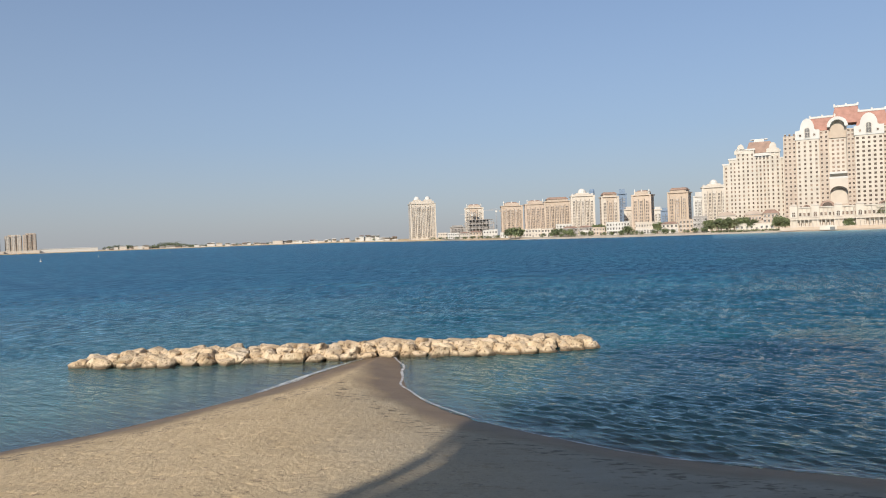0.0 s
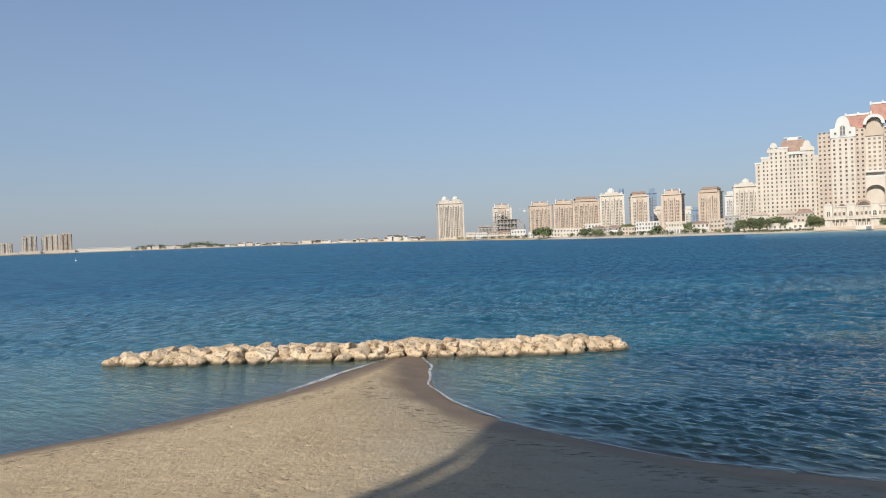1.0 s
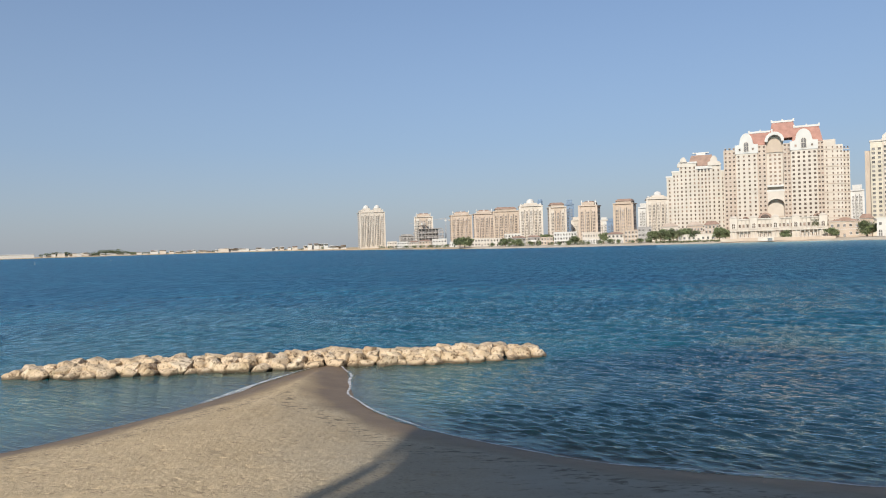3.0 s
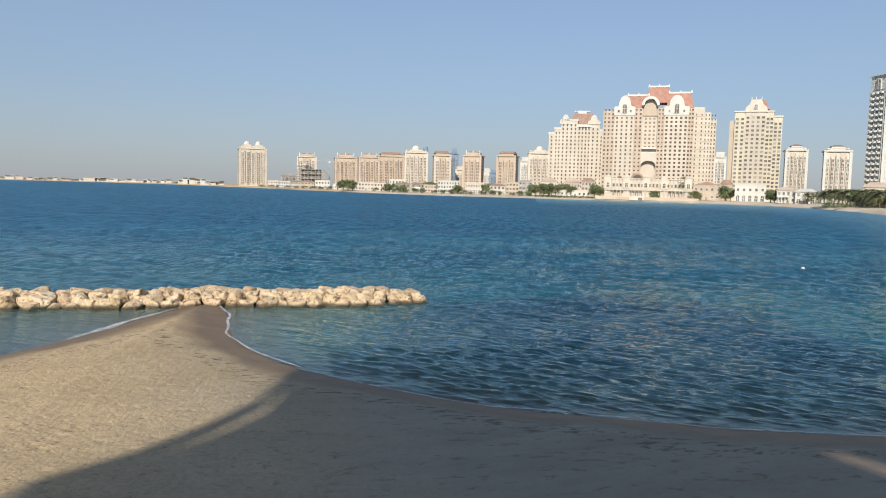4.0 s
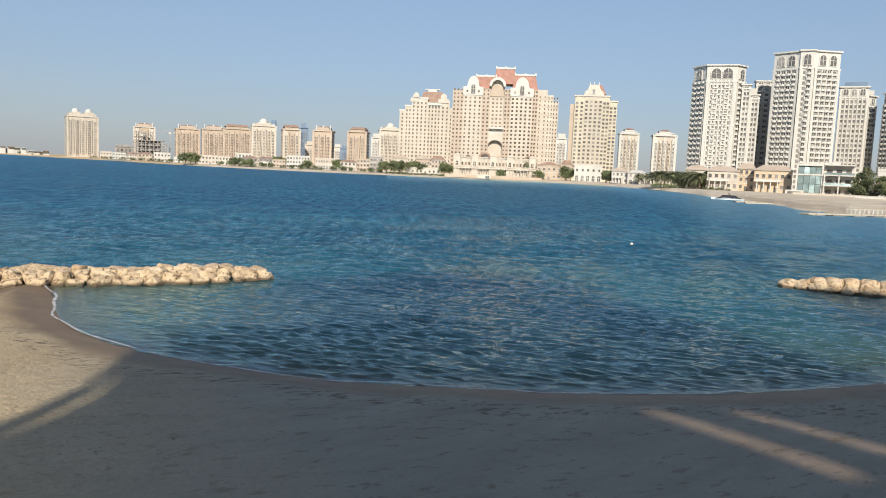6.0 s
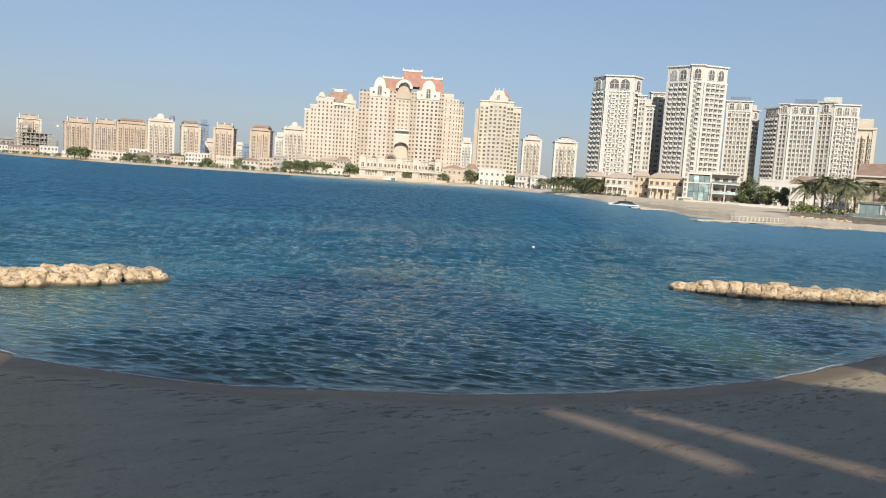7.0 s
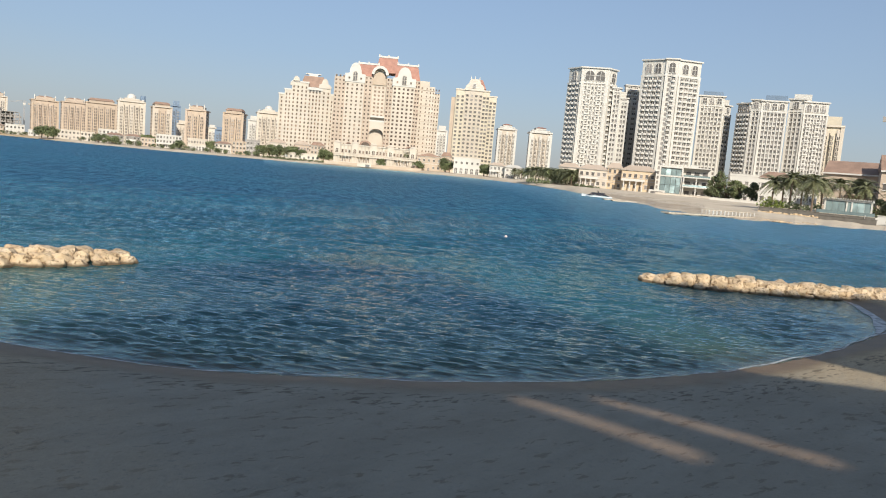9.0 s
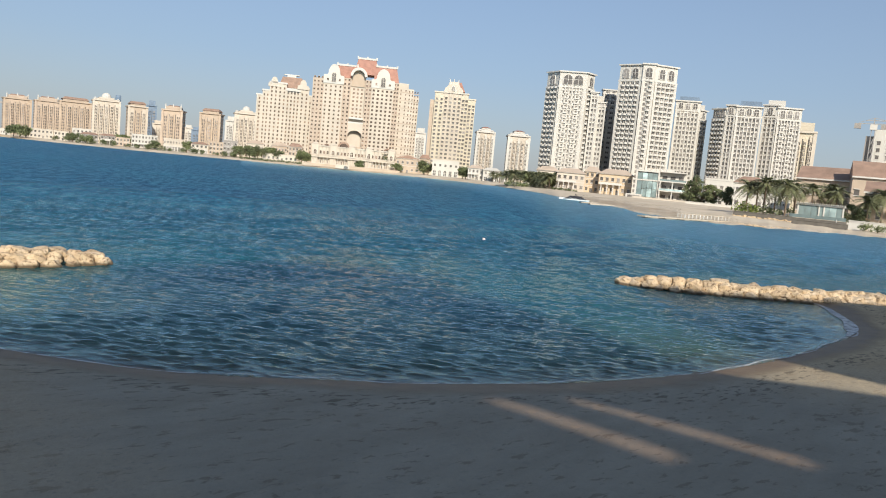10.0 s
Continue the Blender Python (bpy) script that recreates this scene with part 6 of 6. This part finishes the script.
for i, (b, d, h) in enumerate(((39.9, 455, 8), (40.25, 450, 9), (40.75, 446, 9), (41.3, 436, 9), (41.85, 430, 8), (42.6, 415, 9), (42.9, 410, 8), (40.5, 445, 9), (41.0, 440, 8.5), (41.5, 432, 9), (42.2, 425, 8.5), (43.2, 405, 8), (20.2, 622, 7.5), (21.4, 620, 8), (30.55, 618, 15), (38.9, 530, 7), (39.4, 520, 7.5))):
    palm(b, d, 1.8, h * 0.8, 200 + i, "date palm by the far beach", 5.4)
for i, (b, d, h) in enumerate(((57.35, 244, 8.2), (58.0, 250, 8.0), (58.5, 240, 9.2), (59.2, 246, 8.6), (59.9, 228, 8.8), (60.45, 240, 8.2), (61.5, 250, 8.6), (62.5, 256, 9.0), (63.0, 250, 8.4), (64.9, 238, 6.4), (65.75, 236, 8.4))):
    palm(b, d, 2.2, h, 300 + i, "date palm with drooping fronds beside the pavilion", 5.2)
broad_tree(53.7, 375, 1.5, up_at(1.62, 375, 1.5), 5.2, 401, LEAF_D, "dense dark green tree beside the white villa", 0.02)
broad_tree(53.3, 378, 1.5, up_at(1.2, 378, 1.5), 4.0, 402, LEAF_D, "dense dark green tree beside the white villa", 0.02)
broad_tree(54.3, 372, 1.5, up_at(0.95, 372, 1.5), 4.2, 403, LEAF, "round green garden tree near the beach", 0.02)
broad_tree(55.1, 365, 1.5, up_at(1.0, 365, 1.5), 5, 404, LEAF, "spreading green garden tree near the beach", 0.1)
broad_tree(56.0, 360, 1.5, up_at(0.95, 360, 1.5), 5, 405, LEAF_D, "spreading dark garden tree near the beach", 0.1)
broad_tree(64.3, 240, 1.6, 6.2, 3.6, 406, LEAF_D, "dark round tree beside the pavilion", 0.1)
broad_tree(65.4, 244, 1.6, 6.2, 3.2, 407, LEAF_D, "dark garden tree in front of a red-roofed villa", 0.1)
hedge(56.7, 57.9, 231, 1.8, 4.4, 501, LEAF_Y, "yellow-green shrub under the palms")
hedge(57.8, 60.4, 233, 2.0, 3.4, 502, LEAF_D, "dark clipped shrubs under the palms")
hedge(63.7, 65.3, 233, 1.2, 3.0, 503, LEAF_D, "dark shrubs beside the pavilion deck")
hedge(64.6, 67.5, 222, 0.5, 2.6, 504, LEAF, "low green shrubs at the edge of the sand")
hedge(25.1, 31.2, 602, 1.0, 2.2, 505, LEAF_D, "clipped hedge below the clubhouse terrace")
hedge(19.8, 24.6, 612, 1.0, 2.4, 506, LEAF_D, "dark hedge along the beach gardens")
hedge(39.8, 43.6, 425, 1.2, 4.2, 509, LEAF, "dark shrubs under the beach palms")
hedge(43.4, 45.3, 395, 1.4, 2.2, 507, LEAF_D, "dark shrubs in front of the cream villa")
hedge(53.4, 56.6, 345, 1.5, 1.6, 508, LEAF_D, "low dark hedge along the beach wall")
for i in range(16):
    b = -24.6 + i * 0.36
    hedge(b, b + 0.9, 2420, 1.5, 14 + 3 * math.sin(i * 0.7) + (4 if 8 < i < 13 else 0), 600 + i, LEAF_D, "distant dark tree belt on the far shore", "tree_belt")
for i in range(18):
    b = -19.0 + i * 0.80
    hedge(b, b + 0.6, float(far_shore(b)) + 130, 1.5, 7 + 3 * math.sin(i * 1.9), 640 + i, LEAF_D, "distant dark trees behind low houses", "tree_belt")
for i in range(9):
    b = -1.0 + i * 0.62
    hedge(b, b + 0.4, float(far_shore(b + 0.2)) + 22, 1.6, 4.5, 660 + i, LEAF_D, "dark garden shrubs between beach villas")
for i in range(17):
    b = 7.5 + i * 0.74
    hedge(b, b + 0.30 + 0.2 * math.sin(i * 2.3), float(far_shore(b + 0.2)) + 22, 1.6, 4.6 + 1.6 * math.sin(i * 1.7), 680 + i, LEAF_D, "dark garden shrubs between beach villas")


# ---- boat, jetty, sand bars, buoys ----
def motor_boat():
    x, y = polar(45.2, 279)
    t = new("motor_boat")
    t.matrix_world = pose(x, y, 0.0, 0, 0, -48)
    tagged(t, "white motor boat with dark canopy moored off the sand", "boat")
    n, L = 10, 11.0
    f = Form()
    rings = []
    for i in range(n + 1):
        s = i / n
        hw = 1.5 * (1 - max(0, 0.45 - s) ** 2 / 0.45 ** 2) ** 0.8 if s < 0.45 else 1.5 - 0.15 * (s - 0.45)
        hw = max(hw, 0.05)
        xx = -L / 2 + L * s
        top = 0.5 + 0.3 * (1 - s)
        rings.append([(xx, -hw, top), (xx, -hw * 0.75, -0.1), (xx, 0, -0.4), (xx, hw * 0.75, -0.1), (xx, hw, top)])
    vs = [p for r in rings for p in r]
    f.add(vs, [(i * 5 + k, (i + 1) * 5 + k, (i + 1) * 5 + k + 1, i * 5 + k + 1) for i in range(n) for k in range(4)] + [(i * 5 + 4, (i + 1) * 5 + 4, (i + 1) * 5, i * 5) for i in range(n)] + [tuple(n * 5 + k for k in range(5)), (4, 3, 2, 1, 0)])
    part("hull", f, BOAT_W, t)
    part("cabin", Form().frustum(-3.8, 4.6, -1.48, 1.48, 0.45, 1.35, 2.2, 0.4), BOAT_D, t)
    part("roof", Form().frustum(-2.2, 3.2, -1.1, 1.1, 1.35, 1.58, 0.5, 0.2), BOAT_D, t)
    part("windscreen", Form().add([(-2.7, -1.0, 0.85), (-2.7, 1.0, 0.85), (-1.7, 0.9, 1.45), (-1.7, -0.9, 1.45), (-2.62, -1.0, 0.85), (-2.62, 1.0, 0.85), (-1.62, 0.9, 1.45), (-1.62, -0.9, 1.45)], [(0, 3, 2, 1), (4, 5, 6, 7), (0, 1, 5, 4), (1, 2, 6, 5), (2, 3, 7, 6), (3, 0, 4, 7)]), WIN, t)
    part("radar_arch", Form().bar((0.6, -0.9, 1.5), (0.2, -0.6, 2.3), 0.08).bar((0.6, 0.9, 1.5), (0.2, 0.6, 2.3), 0.08).bar((0.2, -0.6, 2.3), (0.2, 0.6, 2.3), 0.08), BOAT_D, t)
    part("swim_platform", Form().box(L / 2, L / 2 + 1.3, -1.2, 1.2, 0.15, 0.3), TIMBER, t)


def jetty():
    """A low floating walkway with posts, ending in a spit of stones."""
    ax, ay = 131.0, 109.0
    bx, by = 160.0, 107.0
    L = math.hypot(bx - ax, by - ay)
    t = new("jetty")
    t.matrix_world = pose(ax, ay, 0, 0, 0, math.degrees(math.atan2(by - ay, bx - ax)))
    tagged(t, "low pale floating jetty with white railing posts", "jetty")
    n = 14
    for i in range(n):
        part("deck_board", Form().box(L * i / n + 0.05, L * (i + 1) / n - 0.05, -1.2, 1.2, 0.18, 0.5), TIMBER, t)
    for i in range(5):
        part("float", Form().box(L * (i + 0.2) / 5, L * (i + 0.8) / 5, -1.0, 1.0, -0.3, 0.18), GREY_C, t)
    for x in steps(L * 0.42, L, 13):
        for y in (-1.0, 1.0):
            part("rail_post", Form().box(x - 0.06, x + 0.06, y - 0.06, y + 0.06, 0.5, 1.5), WHITE_TRIM, t)
    for y in (-1.0, 1.0):
        part("rail", Form().box(L * 0.42, L, y - 0.03, y + 0.03, 1.42, 1.5), TIMBER, t)


def stone_row(x0, y0, x1, y1, n, size, seed, label):
    rng = random.Random(seed)
    t = new("stone_spit")
    t.location = (x0, y0, 0)
    tagged(t, label, "stones", "stone spits by the jetty")
    for i in range(n):
        s = (i + rng.uniform(-0.3, 0.3)) / n
        k = size * rng.uniform(0.7, 1.4)
        r = piece("rock", ROCKS[rng.randrange(len(ROCKS))], t, 0, 0, 0)
        r.matrix_basis = Matrix.LocRotScale(Vector(((x1 - x0) * s, (y1 - y0) * s + rng.uniform(-0.7, 0.7), 0.12)), Euler((0, 0, rng.uniform(0, 6.28))), Vector((k * 1.6, k * 1.1, k * 0.55)))


def sand_bar(x0, y0, x1, y1, half, seed, label):
    """A long low bank of sand that just clears the water."""
    rng = random.Random(seed)
    a, b = Vector((x0, y0, 0)), Vector((x1, y1, 0))
    t = (b - a).normalized()
    s = Vector((-t.y, t.x, 0))
    f = Form()
    n, m = 28, 6
    vs = []
    for i in range(n + 1):
        u = i / n
        wdt = half * (math.sin(math.pi * min(max(u, 0.02), 0.98)) ** 0.5) * (0.8 + 0.3 * math.sin(u * 9 + seed))
        for j in range(m + 1):
            v = j / m * 2 - 1
            vs.append(a.lerp(b, u) + s * (v * wdt) + Vector((0, 0, 0.42 * (1 - v * v) - 0.06)))
    f.add(vs, [(i * (m + 1) + j, i * (m + 1) + j + 1, (i + 1) * (m + 1) + j + 1, (i + 1) * (m + 1) + j) for i in range(n) for j in range(m)])
    me = f.mesh("sand_bar", SAND)
    me.attributes.new("wet", "FLOAT", "POINT").data.foreach_set("value", [0.2] * len(vs))
    me.shade_smooth()
    tagged(new("sand_bar", me), label, "sand bar", "sand bars by the jetty", "structure")


def buoy(x, y, r, mat, label):
    t = new("buoy")
    t.location = (x, y, 0)
    tagged(t, label, "buoy", "buoys in the bay")
    part("float", Form().lathe(0, 0, [(r * 0.5, -r * 0.6), (r, -r * 0.1), (r, r * 0.5), (r * 0.55, r * 1.0), (r * 0.2, r * 1.1)], 10), mat, t)
    if r > 0.3:
        part("mast", Form().lathe(0, 0, [(r * 0.12, r), (r * 0.10, r * 2.4), (r * 0.3, r * 2.5), (r * 0.3, r * 3.0), (r * 0.05, r * 3.2)], 6), mat, t)


motor_boat()
jetty()
stone_row(160, 107, 171, 97.5, 18, 1.1, 31, "low spit of pale stones at the end of the jetty")
stone_row(158, 99.5, 164, 97.5, 10, 1.0, 32, "few pale stones awash beside the jetty")
sand_bar(174, 166, 196, 165, 2.2, 1, "thin pale sand bar in the shallows")
sand_bar(178, 174, 230, 195, 2.6, 2, "thin pale sand bar near the moored boat")
buoy(43.8, 54.5, 0.13, WHITE_TRIM, "small white mooring buoy on the water")
buoy(-229, 423, 0.62, WHITE_TRIM, "white channel buoy far out on the sea")
buoy(-262, 565, 0.5, WHITE_TRIM, "white channel buoy far out on the sea")
buoy(-253, 689, 0.55, WHITE_TRIM, "white channel buoy far out on the sea")
